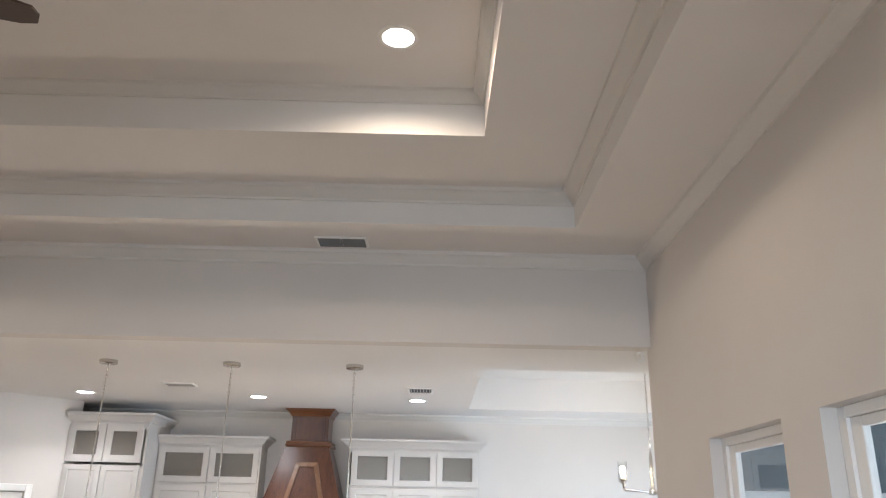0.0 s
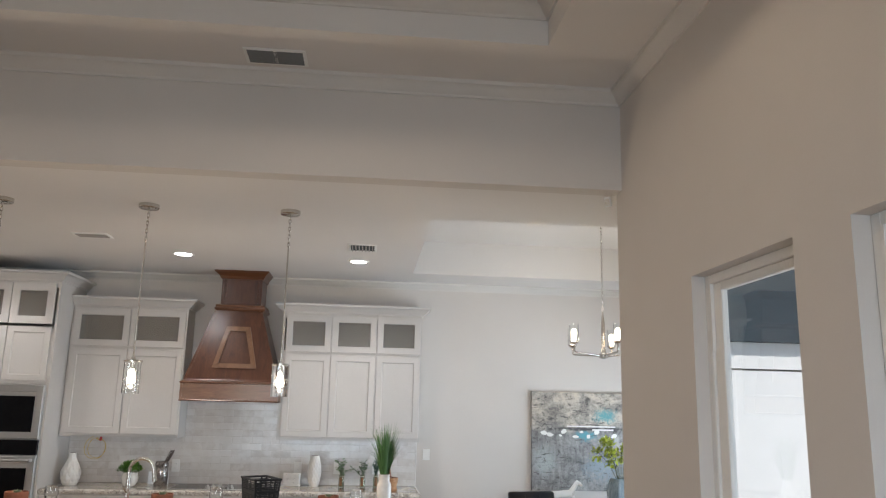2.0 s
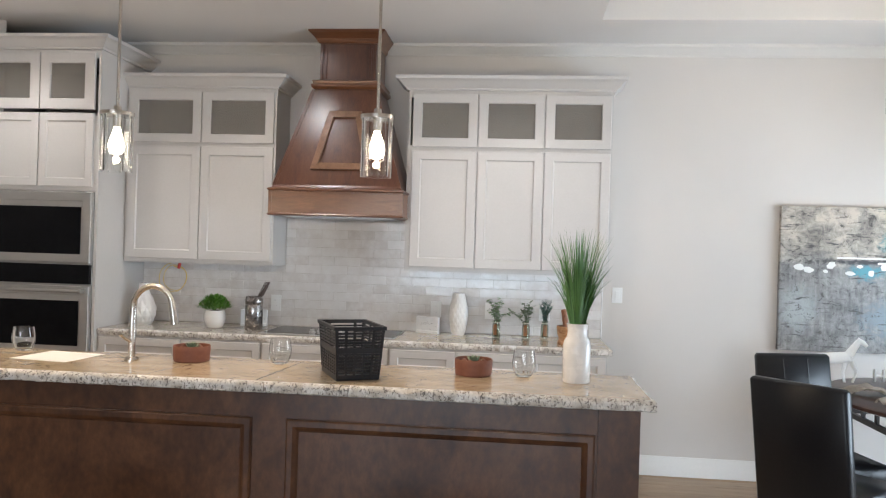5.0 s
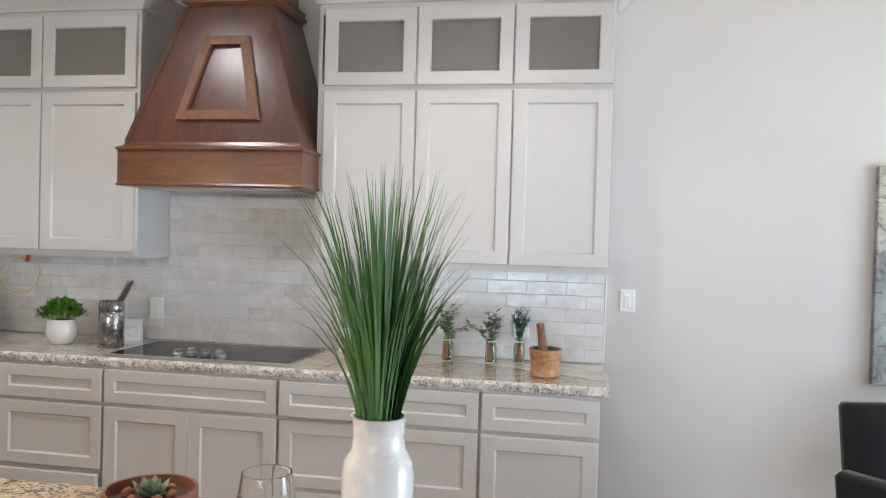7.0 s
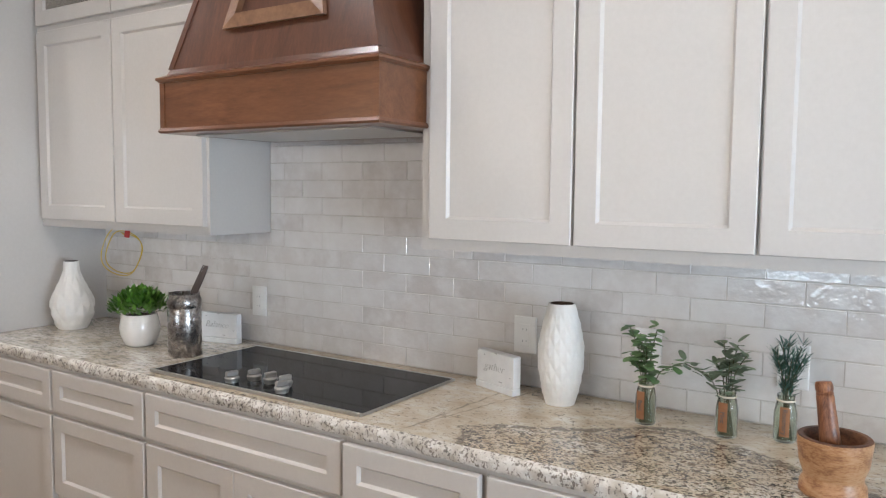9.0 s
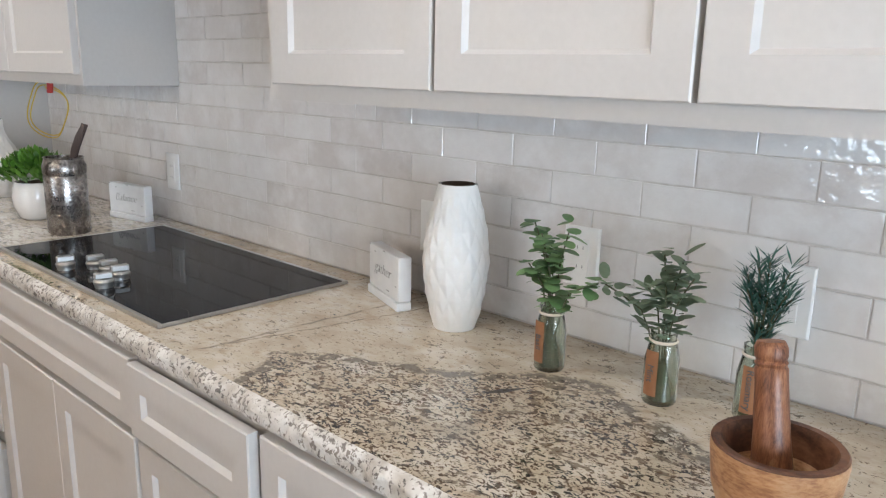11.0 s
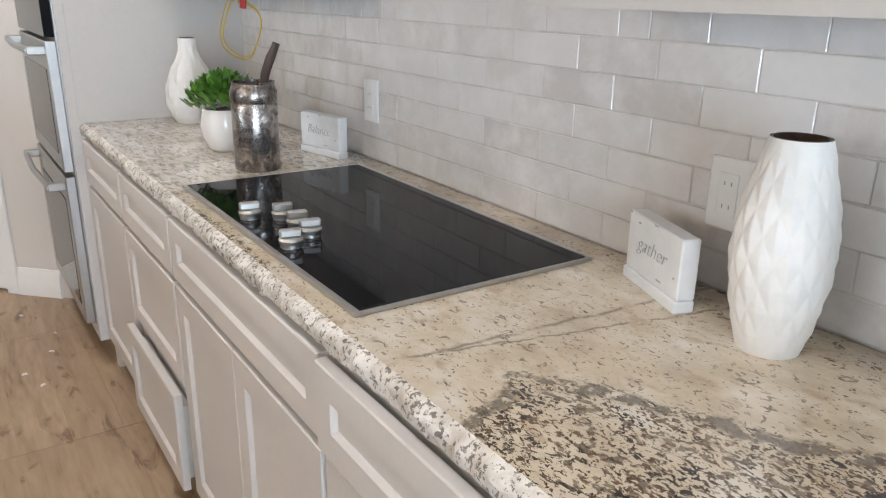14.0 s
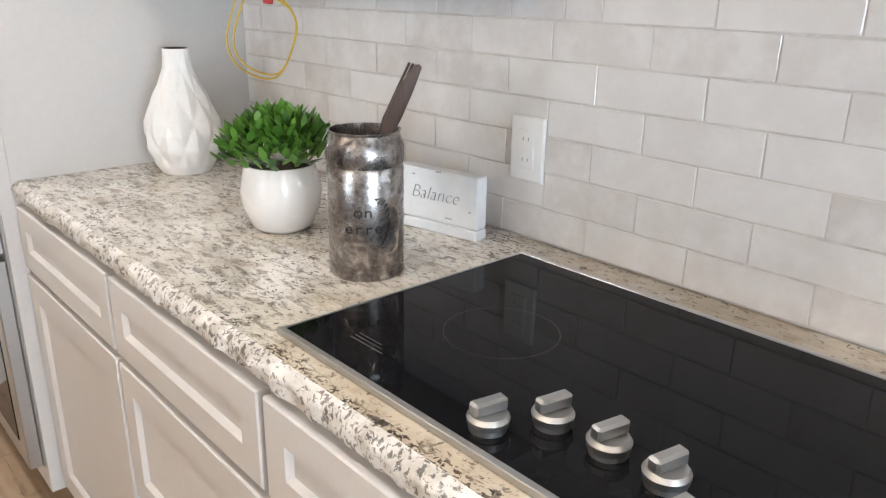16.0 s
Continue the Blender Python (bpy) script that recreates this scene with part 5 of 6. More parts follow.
def word_block(words, x, y, turn, l, size):
    u = thing("word_block", "white distressed wooden block with grey script lettering", "sign", pose(x, y, CTOP, 0, 0, turn), "word blocks")
    part("block", boxes((0, l, 0.004, 0.034, 0.0195, 0.115), bevel=0.002), DISTRESS, u)
    part("base_strip", boxes((-0.001, l + 0.001, 0.0, 0.034, 0.0, 0.019), bevel=0.002), DISTRESS, u)
    lettering(words, size, Matrix.Translation((l / 2, 0.0034, 0.070)) @ FRONT, GREYINK, u, 0.32)
    for a, c, z in ((0.62, 0.70, 0.030), (0.2, 0.23, 0.101), (0.9, 0.93, 0.05), (0.02, 0.05, 0.112), (0.5, 0.56, 0.112)):
        part("scuff", boxes((l * a, l * c, 0.0030, 0.0039, z, z + 0.002)), GREYINK, u, "worn paint")


word_block("Balance", -1.006, 8.323, 10.5, 0.182, 0.036)
word_block("gather", 0.229, 8.366, -21, 0.168, 0.036)


def herb_bottle(x, y, words, turn):
    u = thing("herb_bottle", "glass bottle with a kraft label reading %s and artificial herb sprigs" % words, "bottle", pose(x, y, CTOP), "herb bottles")
    b = part("bottle", lathe([(0.0, 0.0), (0.024, 0.0), (0.0265, 0.004), (0.0265, 0.070), (0.022, 0.092), (0.0185, 0.104), (0.0205, 0.108), (0.0205, 0.114), (0.0165, 0.114), (0.0165, 0.104), (0.0235, 0.070), (0.0235, 0.006), (0.0, 0.006)], 24), BOTTLE, u, "pale green glass", 40)
    b.visible_shadow = False
    lab = bmesh.new()
    cols = []
    for k in range(7):
        th = math.radians(turn + (k - 3) * 8)
        cols.append([lab.verts.new((rr * math.cos(th), rr * math.sin(th), z)) for rr, z in ((0.0275, 0.016), (0.0275, 0.088), (0.0268, 0.088), (0.0268, 0.016))])
    for a, c in zip(cols, cols[1:]):
        for i in range(4):
            lab.faces.new((a[i], a[(i + 1) % 4], c[(i + 1) % 4], c[i]))
    tg = part("tag", lab, KRAFT, u, "kraft paper tag")
    th = math.radians(turn)
    lettering(words, 0.0155, pose(0.0278 * math.cos(th), 0.0278 * math.sin(th), 0.052, 0, 0, turn) @ Matrix.Rotation(radians(90), 4, "Y") @ Matrix.Rotation(radians(0), 4, "Z"), INK, tg)
    part("twine", lathe([(0.0208, 0.098), (0.0225, 0.1005), (0.0208, 0.103)], 20), TWINE, u, "", 40)
    part("moss", lathe([(0.0, 0.0065), (0.017, 0.007), (0.014, 0.030), (0.008, 0.062), (0.0, 0.070)], 14), STEM, u, "green filling")
    return u


HB = [herb_bottle(0.786, 8.286, "Basil", -105), herb_bottle(0.985, 8.297, "Mint", -100), herb_bottle(1.111, 8.341, "Rosemary", -85)]
# basil: round leaves on several stems; mint: broad pointed leaves with a trailing sprig; rosemary: needles
for u, kind in zip(HB, ("round", "broad", "needle")):
    fol = bmesh.new()
    sprigs = {"round": [(-0.45, 0.1, 0.17), (-0.1, -0.3, 0.16), (0.2, 0.05, 0.17), (0.1, -0.5, 0.12), (0.95, -0.25, 0.15), (-0.6, -0.4, 0.09), (-0.2, 0.2, 0.12)],
              "broad": [(-0.15, 0.1, 0.15), (0.2, 0.0, 0.15), (0.5, -0.1, 0.12), (-1.1, -0.1, 0.14), (0.1, -0.4, 0.10), (-0.4, -0.3, 0.09)],
              "needle": [(-0.35, 0.1, 0.13), (0.0, 0.05, 0.16), (0.3, 0.0, 0.15), (0.15, -0.3, 0.12), (-0.25, -0.3, 0.11), (0.45, -0.2, 0.12), (-0.1, -0.1, 0.15), (0.5, 0.1, 0.10)]}[kind]
    for sx, sy, h in sprigs:
        pts = [Vector((0.005 * sx, 0.005 * sy, 0.035))]
        for k in range(1, 7):
            t = k / 6
            lean = t ** 1.6
            pts.append(Vector((0.008 * sx + sx * h * 0.62 * lean, 0.008 * sy + sy * h * 0.5 * lean, 0.035 + 0.075 * min(1, t * 2.2) + h * t * (0.80 if abs(sx) < 0.8 else 0.42))))
        part("stem", tube(pts, 0.0013, 5), STEM, u)
        for k in range(2, 7):
            p = pts[k]
            if p.z < 0.108:
                continue
            for j in range({"round": 4, "broad": 4, "needle": 15}[kind]):
                a = random.uniform(0, 2 * math.pi)
                q = p + Vector((0, 0, random.uniform(-0.012, 0.012)))
                if kind == "round":
                    leaf(fol, q, (math.cos(a), math.sin(a), random.uniform(-0.3, 0.7)), random.uniform(0.019, 0.034), random.uniform(0.017, 0.030), 0.5, n=5, oval=True)
                elif kind == "broad":
                    leaf(fol, q, (math.cos(a), math.sin(a), random.uniform(0.0, 0.9)), random.uniform(0.024, 0.038), random.uniform(0.012, 0.021), 0.4, n=5, oval=True)
                else:
                    leaf(fol, q, (math.cos(a), math.sin(a), random.uniform(0.3, 1.2)), random.uniform(0.020, 0.034), 0.0036, 0.15, n=2)
    for v in fol.verts:  # keep the sprigs in front of the tiles
        v.co.y = min(v.co.y, 8.442 - u.location.y)
    part("foliage", fol, {"round": BASIL, "broad": SAGE, "needle": ROSEM}[kind], u, {"round": "round green leaves", "broad": "grey-green pointed leaves", "needle": "dark green needles"}[kind])

u = thing("mortar", "turned olive wood mortar with a flared foot", "mortar", pose(1.245, 8.042, CTOP))
part("bowl", lathe([(0.0, 0.0), (0.058, 0.0), (0.063, 0.006), (0.061, 0.024), (0.055, 0.034), (0.056, 0.042), (0.064, 0.065), (0.069, 0.110), (0.0685, 0.1165), (0.030, 0.045), (0.0, 0.044)], 40), OLIVE, u, "", 45)
# rim is dark wood; the hollow's colour holds end grain and inner shade
part("hollow", lathe([(0.0683, 0.1168), (0.066, 0.119), (0.058, 0.1185), (0.053, 0.110), (0.050, 0.080), (0.036, 0.052), (0.0, 0.046)], 40), RIMWOOD, u, "dark brown rim, and hollow with its shade painted in", 45)
u = thing("pestle", "reddish brown wooden pestle standing in the mortar", "pestle", pose(1.245, 8.042, CTOP + 0.050, -6, -9, 0) @ Matrix.Diagonal((0.84, 0.84, 0.86, 1)))
part("stick", lathe([(0.0, 0.0), (0.018, 0.002), (0.025, 0.012), (0.026, 0.04), (0.0225, 0.09), (0.0205, 0.150), (0.0205, 0.168), (0.0185, 0.171), (0.0205, 0.175), (0.0185, 0.179), (0.0205, 0.184), (0.0202, 0.195), (0.017, 0.202), (0.0, 0.204)], 24), PESTLE, u, "", 40)

# wall plates
def wall_plate(name, label, m, w, h, kind):
    u = thing(name, label, "outlet" if kind == "outlet" else "switch", m, "wall plates")
    part("plate", panel(w, h, [(0, 0.006), (0, 0.002), (0.003, 0)], -w / 2, -h / 2, -0.006), WHITE, u)
    part("insert", panel(0.034, 0.068, [(0, 0.003), (0, 0.0005), (0.0015, 0)], -0.017, -0.034, -0.0085), WHITE, u)
    if kind == "outlet":
        part("slots", boxes(*[(x - 0.0008, x + 0.0008, -0.0090, -0.0084, z - 0.003, z + 0.003) for z in (-0.018, 0.018) for x in (-0.006, 0.006)]), GREYINK, u, "dark contact slots")
    else:
        part("rocker", panel(0.026, 0.056, [(0, 0.003), (0, 0.0), (0.002, -0.0015)], -0.013, -0.028, -0.0095), WHITE, u)
    return u


TF = WALL_Y - 0.0135
wall_plate("outlet", "white duplex outlet on the tiles", pose(-0.792, TF, 1.076), 0.075, 0.114, "outlet")
wall_plate("outlet", "white duplex outlet on the tiles", pose(0.738, TF, 1.076), 0.075, 0.114, "outlet")
wall_plate("outlet", "white duplex outlet on the tiles", pose(1.110, TF, 1.076), 0.075, 0.114, "outlet")
wall_plate("outlet", "white duplex outlet on the tiles", pose(0.357, TF, 1.072), 0.075, 0.114, "outlet")
wall_plate("light_switch", "white rocker switch on the painted wall", pose(1.601, WALL_Y - 0.0005, 1.215), 0.070, 0.105, "switch")
wall_plate("light_switch", "white rocker switch on the painted wall", pose(LR_X - 0.0005, 4.69, 1.17, 0, 0, -90), 0.115, 0.115, "switch")
wall_plate("wall_jack", "white plate low on the dining wall", pose(3.05, WALL_Y - 0.0005, 0.33), 0.070, 0.11, "outlet")

# coil of under-cabinet wire
u = thing("wire_coil", "loose coil of yellow wire hanging under the wall cabinet", "wire")
wire = []
for k in range(70):
    t = k / 69
    a = math.pi / 2 + t * 4.0 * math.pi
    wire.append((-1.525 + (0.085 - 0.03 * t) * math.cos(a) + 0.035 * t, 8.345 + 0.040 * math.cos(a) + 0.008 * math.sin(3 * a), 1.232 + (0.105 - 0.022 * t) * math.sin(a)))
part("wire", tube(wire, 0.0023, 6), YELLOW, u, "", 60)
part("connector", tube([(-1.480, 8.345, 1.300), (-1.470, 8.345, 1.3445)], 0.011, 8), RED, u, "red connector cap", 40)
part("lead", tube([wire[-1], (-1.52, 8.345, 1.32), (-1.480, 8.345, 1.302)], 0.0028, 6), YELLOW, u, "", 60)

# ---- on the island ----
ZI = ITOP
u = thing("grass_vase", "white glazed bottle vase with tall artificial grass", "vase", pose(1.125, 5.762, ZI) @ Matrix.Scale(0.93, 4))
part("vase", lathe([(0.0, 0.0), (0.046, 0.0), (0.049, 0.005), (0.050, 0.130), (0.047, 0.148), (0.037, 0.165), (0.035, 0.185), (0.037, 0.205), (0.040, 0.212), (0.035, 0.212), (0.032, 0.190), (0.0, 0.180)], 32), EMBOSSED, u, "white glazed vase", 40)
gr = bmesh.new()
for _ in range(360):
    a, sp = random.uniform(0, 2 * math.pi), random.random() ** 0.7
    h = random.uniform(0.20, 0.40)
    base = Vector((0.022 * math.cos(a) * sp, 0.022 * math.sin(a) * sp, 0.17))
    prev = None
    bend, wd = random.uniform(0.005, 0.078) * (0.2 + sp), random.uniform(0.0014, 0.0034)
    side = Vector((-math.sin(a + 0.6), math.cos(a + 0.6), 0))
    for k in range(6):
        t = k / 5
        p = base + Vector((math.cos(a) * (0.05 * sp * t + bend * t ** 2.6), math.sin(a) * (0.05 * sp * t + bend * t ** 2.6), h * t - bend * 0.45 * t ** 4))
        w = wd * (1 - t) ** 0.6 + 0.0002
        row = [gr.verts.new(p - side * w), gr.verts.new(p + side * w)]
        if prev:
            gr.faces.new((prev[0], prev[1], row[1], row[0]))
        prev = row
part("grass", gr, GRASS, u, "long thin green blades")


def clay_bowl(x, y, r):
    u = thing("clay_bowl", "shallow terracotta bowl with a small succulent", "planter", pose(x, y, ZI), "terracotta bowls on the island")
    part("bowl", lathe([(0.0, 0.0), (r * 0.90, 0.0), (r * 0.96, 0.004), (r, 0.040), (r, 0.054), (r * 0.97, 0.057), (r * 0.92, 0.056), (r * 0.90, 0.040), (0.0, 0.038)], 36), TERRA, u, "", 40)
    part("soil", lathe([(0.0, 0.0385), (r * 0.895, 0.0405), (r * 0.5, 0.044), (0.0, 0.046)], 18), SOIL, u)
    sc = bmesh.new()
    for k in range(16):
        a = k * 2.4
        leaf(sc, (0.006 * math.cos(a), 0.006 * math.sin(a), 0.044), (math.cos(a), math.sin(a), 0.4 + 0.12 * k), 0.034 - 0.0008 * k, 0.017, -0.5)
    part("succulent", sc, SAGE, u, "pale green succulent")
    pebble = bmesh.new()
    for k in range(6):
        bmesh.ops.create_icosphere(pebble, subdivisions=1, radius=random.uniform(0.008, 0.014), matrix=pose(r * 0.5 * math.cos(k * 1.1), r * 0.5 * math.sin(k * 1.1), 0.047))
    part("pebbles", pebble, TERRA, u, "", 60)


for x, y, r in ((0.776, 5.812, 0.066), (-0.252, 5.830, 0.066), (-1.130, 5.850, 0.068)):
    clay_bowl(x, y, r)


def tumbler(x, y):
    u = thing("glass_tumbler", "rounded clear stemless glass", "glass", pose(x, y, ZI), "glasses on the island")
    g = part("bowl", lathe([(0.0, 0.0), (0.022, 0.0), (0.030, 0.006), (0.040, 0.035), (0.041, 0.055), (0.035, 0.092), (0.0335, 0.092), (0.0385, 0.055), (0.0375, 0.036), (0.028, 0.012), (0.0, 0.010)], 28), CLEAR, u, "", 60)
    g.visible_shadow = False


for x, y in ((0.950, 5.818), (0.072, 5.850), (-0.938, 5.880)):
    tumbler(x, y)


def basket(x, y, turn):
    u = thing("plastic_basket", "black slotted plastic basket on the island", "basket", pose(x, y, ZI, 0, 0, turn), "black baskets")
    hx, hy, h = 0.083, 0.125, 0.175
    def wall(l, grip):
        rows = [(-l, l, 0, 0.004, 0.0, 0.018), (-l, l, 0, 0.004, 0.088, 0.106), (-l - 0.003, l + 0.003, -0.005, 0.006, h - 0.012, h)]
        for xx in (-l + 0.005, l - 0.005) + ((-0.047, 0.047) if grip else (-l / 3, l / 3)):
            rows.append((xx - 0.005, xx + 0.005, -0.0005, 0.0045, 0.106, h - 0.012))
        for zz in (0.114, 0.124, 0.134, 0.144, 0.154):
            if grip and 0.130 < zz < 0.150:
                rows += [(-l, -0.047, 0, 0.004, zz - 0.0028, zz + 0.0028), (0.047, l, 0, 0.004, zz - 0.0028, zz + 0.0028)]
            else:
                rows.append((-l, l, 0, 0.004, zz - 0.0028, zz + 0.0028))
        for zz in range(7):
            rows.append((-l, l, 0.0004, 0.0036, 0.0215 + 0.010 * zz, 0.0275 + 0.010 * zz))
        n = int(2 * l / 0.03)
        for k in range(n + 1):
            xx = -l + 0.004 + (2 * l - 0.008) * k / n
            rows.append((xx - 0.004, xx + 0.004, -0.0008, 0.0048, 0.018, 0.088))
        return boxes(*rows)
    for l, grip, m in ((hx, True, pose(0, -hy, 0)), (hx, True, pose(0, hy, 0, 0, 0, 180)), (hy, False, pose(hx, 0, 0, 0, 0, 90)), (hy, False, pose(-hx, 0, 0, 0, 0, -90))):
        b = wall(l, grip)
        b.transform(m)
        part("side", b, BLACKPL, u)
    part("bottom", boxes((-hx, hx, -hy, hy, 0.0, 0.004)), BLACKPL, u)
    for ob in u.children:
        for v in ob.data.vertices:
            k = 0.86 + 0.14 * v.co.z / h
            v.co.x, v.co.y = v.co.x * k, v.co.y * k


basket(0.365, 5.690, 27)
basket(-1.475, 5.76, 27)
u = thing("paper_sheet", "white printed sheet lying on the island", "paper", pose(-0.735, 5.785, ZI, 0, 0, -8))
part("sheet", boxes((-0.115, 0.115, -0.105, 0.105, 0.0006, 0.0016)), PAPER, u)
u = thing("kitchen_faucet", "brushed nickel gooseneck faucet on the island", "faucet", pose(-0.452, 5.775, ZI))
pts = [(0, 0, 0.0), (0, 0, 0.14), (0.002, 0, 0.185)] + [(0.075 - 0.073 * math.cos(a), 0, 0.195 + 0.075 * math.sin(a)) for a in [math.pi * k / 12 for k in range(1, 12)]] + [(0.152, -0.002, 0.180), (0.160, -0.004, 0.135)]
part("neck", tube(pts, 0.011, 12, radii=[0.013] * 2 + [0.011] * 12 + [0.013, 0.015]), NICKEL, u, "", 60)
part("base", lathe([(0.0, 0.0), (0.026, 0.0), (0.026, 0.006), (0.018, 0.014), (0.0, 0.014)], 20), NICKEL, u, "", 40)
part("lever", tube([(0.0, -0.012, 0.07), (0.0, -0.05, 0.085), (0.0, -0.085, 0.105)], 0.006, 8), NICKEL, u, "", 60)


def stool(x, y, turn):
    u = thing("bar_stool", "backless black leather bar stool by the island", "stool", pose(x, y, 0, 0, 0, turn), "stools at the island")
    part("seat", boxes((-0.165, 0.165, -0.15, 0.15, 0.70, 0.78), bevel=0.02), LEATHER, u)
    for sx in (-1, 1):
        for sy in (-1, 1):
            part("leg", tube([(sx * 0.135, sy * 0.12, 0.699), (sx * 0.195, sy * 0.16, 0.0)], 0.017, 6), BLACKWOOD, u)
    for sy in (-1, 1):
        part("rung", tube([(-0.186, sy * 0.151, 0.22), (0.186, sy * 0.151, 0.22)], 0.010, 6), BLACKWOOD, u)


stool(-0.305, 4.755, -4)
stool(0.645, 4.865, -4)

# ---- dining corner ----
u = thing("abstract_painting", "large abstract canvas in grey, cream and teal", "painting", pose(2.655, WALL_Y - 0.004, 0.893))
part("canvas", boxes((0, 1.50, -0.038, 0, 0, 0.962), bevel=0.002), CANVAS, u)
strokes = boxes((0.36, 0.86, -0.0395, -0.0375, 0.618, 0.630), (0.62, 0.84, -0.0397, -0.0376, 0.585, 0.600), (1.02, 1.46, -0.0395, -0.0375, 0.583, 0.592))
part("white_strokes", strokes, BISQUE, u, "raised white strokes")
for k in range(10):
    dab = bmesh.new()
    bmesh.ops.create_icosphere(dab, subdivisions=2, radius=0.026)
    for v in dab.verts:
        v.co *= 1 + 0.35 * noise.noise((v.co.x * 60 + k * 3, v.co.z * 60, k * 1.7))
    dab.transform(pose(0.10 + 0.085 * k + random.uniform(-0.04, 0.04), -0.0385, 0.545 + random.uniform(-0.035, 0.03), 0, random.uniform(-30, 30), 0) @ Matrix.Diagonal((random.uniform(0.6, 1.5), 0.06, random.uniform(0.4, 0.9), 1)))
    part("white_dab", dab, BISQUE, u, "", 60)

table = thing("dining_table", "oval dark wooden dining table with a slatted apron", "table", pose(3.32, 7.50, 0))
tt = bmesh.new()
for (k, zz) in ((0.985, 0.728), (1.0, 0.733), (1.0, 0.750), (0.985, 0.757)):
    [tt.verts.new((0.66 * k * math.cos(2 * math.pi * i / 48), 0.80 * k * math.sin(2 * math.pi * i / 48), zz)) for i in range(48)]
tt.verts.ensure_lookup_table()
for r in range(3):
    for i in range(48):
        j = (i + 1) % 48
        tt.faces.new((tt.verts[r * 48 + i], tt.verts[r * 48 + j], tt.verts[(r + 1) * 48 + j], tt.verts[(r + 1) * 48 + i]))
tt.faces.new([tt.verts[i] for i in range(48)]), tt.faces.new([tt.verts[144 + i] for i in range(48)])
part("tabletop", tt, TABLEWOOD, table, "", 40)
for sx in (-1, 1):
    for sy in (-1, 1):
        part("leg", boxes((sx * 0.40 - 0.033, sx * 0.40 + 0.033, sy * 0.54 - 0.033, sy * 0.54 + 0.033, 0.0, 0.7275), bevel=0.003), BLACKWOOD, table)
for sy in (-1, 1):
    part("apron_rail", boxes((-0.366, 0.366, sy * 0.54 - 0.012, sy * 0.54 + 0.012, 0.690, 0.7275), (-0.366, 0.366, sy * 0.54 - 0.012, sy * 0.54 + 0.012, 0.570, 0.600)), BLACKWOOD, table)
    for k in range(4):
        xx = -0.26 + 0.173 * k
        part("slat", boxes((xx - 0.012, xx + 0.012, sy * 0.54 - 0.009, sy * 0.54 + 0.009, 0.6005, 0.6895)), BLACKWOOD, table)
for sx in (-1, 1):
    part("apron_rail", boxes((sx * 0.40 - 0.012, sx * 0.40 + 0.012, -0.506, 0.506, 0.690, 0.7275), (sx * 0.40 - 0.012, sx * 0.40 + 0.012, -0.506, 0.506, 0.570, 0.600)), BLACKWOOD, table)
    for k in range(6):
        yy = -0.42 + 0.168 * k
        part("slat", boxes((sx * 0.40 - 0.009, sx * 0.40 + 0.009, yy - 0.012, yy + 0.012, 0.6005, 0.6895)), BLACKWOOD, table)
TT = 0.757


def dining_chair(x, y, turn):
    """A parsons chair; it faces local +y."""
    u = thing("dining_chair", "black leather parsons chair at the dining table", "chair", pose(x, y, 0, 0, 0, turn), "chairs round the table")
    part("seat", boxes((-0.215, 0.215, -0.17, 0.255, 0.385, 0.485), bevel=0.018), LEATHER, u, "", 60)
    b = boxes((-0.215, 0.215, -0.235, -0.172, 0.30, 0.965), bevel=0.014)
    for v in b.verts:
        v.co.y -= 0.11 * max(0, v.co.z - 0.45) ** 1.3 / 0.42
    part("backrest", b, LEATHER, u, "", 60)
    for sx in (-0.072, 0.072):
        s = boxes((sx - 0.0012, sx + 0.0012, -0.1735, -0.1712, 0.50, 0.94))
        for v in s.verts:
            v.co.y -= 0.11 * max(0, v.co.z - 0.45) ** 1.3 / 0.42
        part("seam", s, BLACKPL, u, "stitched seam")
    for sx in (-1, 1):
        for yy in (-0.19, 0.225):
            part("leg", boxes((sx * 0.185 - 0.018, sx * 0.185 + 0.018, yy - 0.018, yy + 0.018, 0, 0.3845 if yy > 0 else 0.2995)), BLACKWOOD, u)


dining_chair(2.37, 6.81, -47)
dining_chair(2.54, 7.33, -168)
dining_chair(4.20, 7.45, 92)

u = thing("flower_vase", "blue-grey ribbed ceramic vase with lime green branches", "vase", pose(3.335, 7.74, TT))
vs = lathe([(0.0, 0.0), (0.078, 0.0), (0.088, 0.01), (0.122, 0.12), (0.130, 0.20), (0.118, 0.27), (0.095, 0.315), (0.086, 0.322), (0.080, 0.315), (0.0, 0.28)], 40)
for v in vs.verts:
    a = math.atan2(v.co.y, v.co.x)
    k = 1 + 0.022 * math.cos(12 * a)
    v.co.x, v.co.y = v.co.x * k, v.co.y * k
part("vase", vs, BLUEPOT, u, "blue-grey glazed vase", 60)
fol, stems = bmesh.new(), bmesh.new()
for k in range(13):
    a = k * 2.4
    tip = Vector((0.20 * math.cos(a) * random.uniform(0.5, 1.25), 0.12 * math.sin(a), 0.50 + 0.17 * random.random()))
    if k in (0, 5, 8):
        tip.x *= 1.25
    tube([(0.03 * math.cos(a), 0.03 * math.sin(a), 0.29), (tip.x * 0.5, tip.y * 0.5, 0.29 + (tip.z - 0.29) * 0.6), tip], 0.003, 5, stems)
    for _ in range(84):
        q = Vector((random.gauss(0, 1), random.gauss(0, 1), random.gauss(0, 1))).normalized() * 0.068 * random.random() ** 0.4
        leaf(fol, tip + q + Vector((0, 0, -0.02)), q + Vector((0, 0, 0.012)), random.uniform(0.022, 0.038), random.uniform(0.018, 0.028), 0.5)
part("branches", stems, STEM, u)
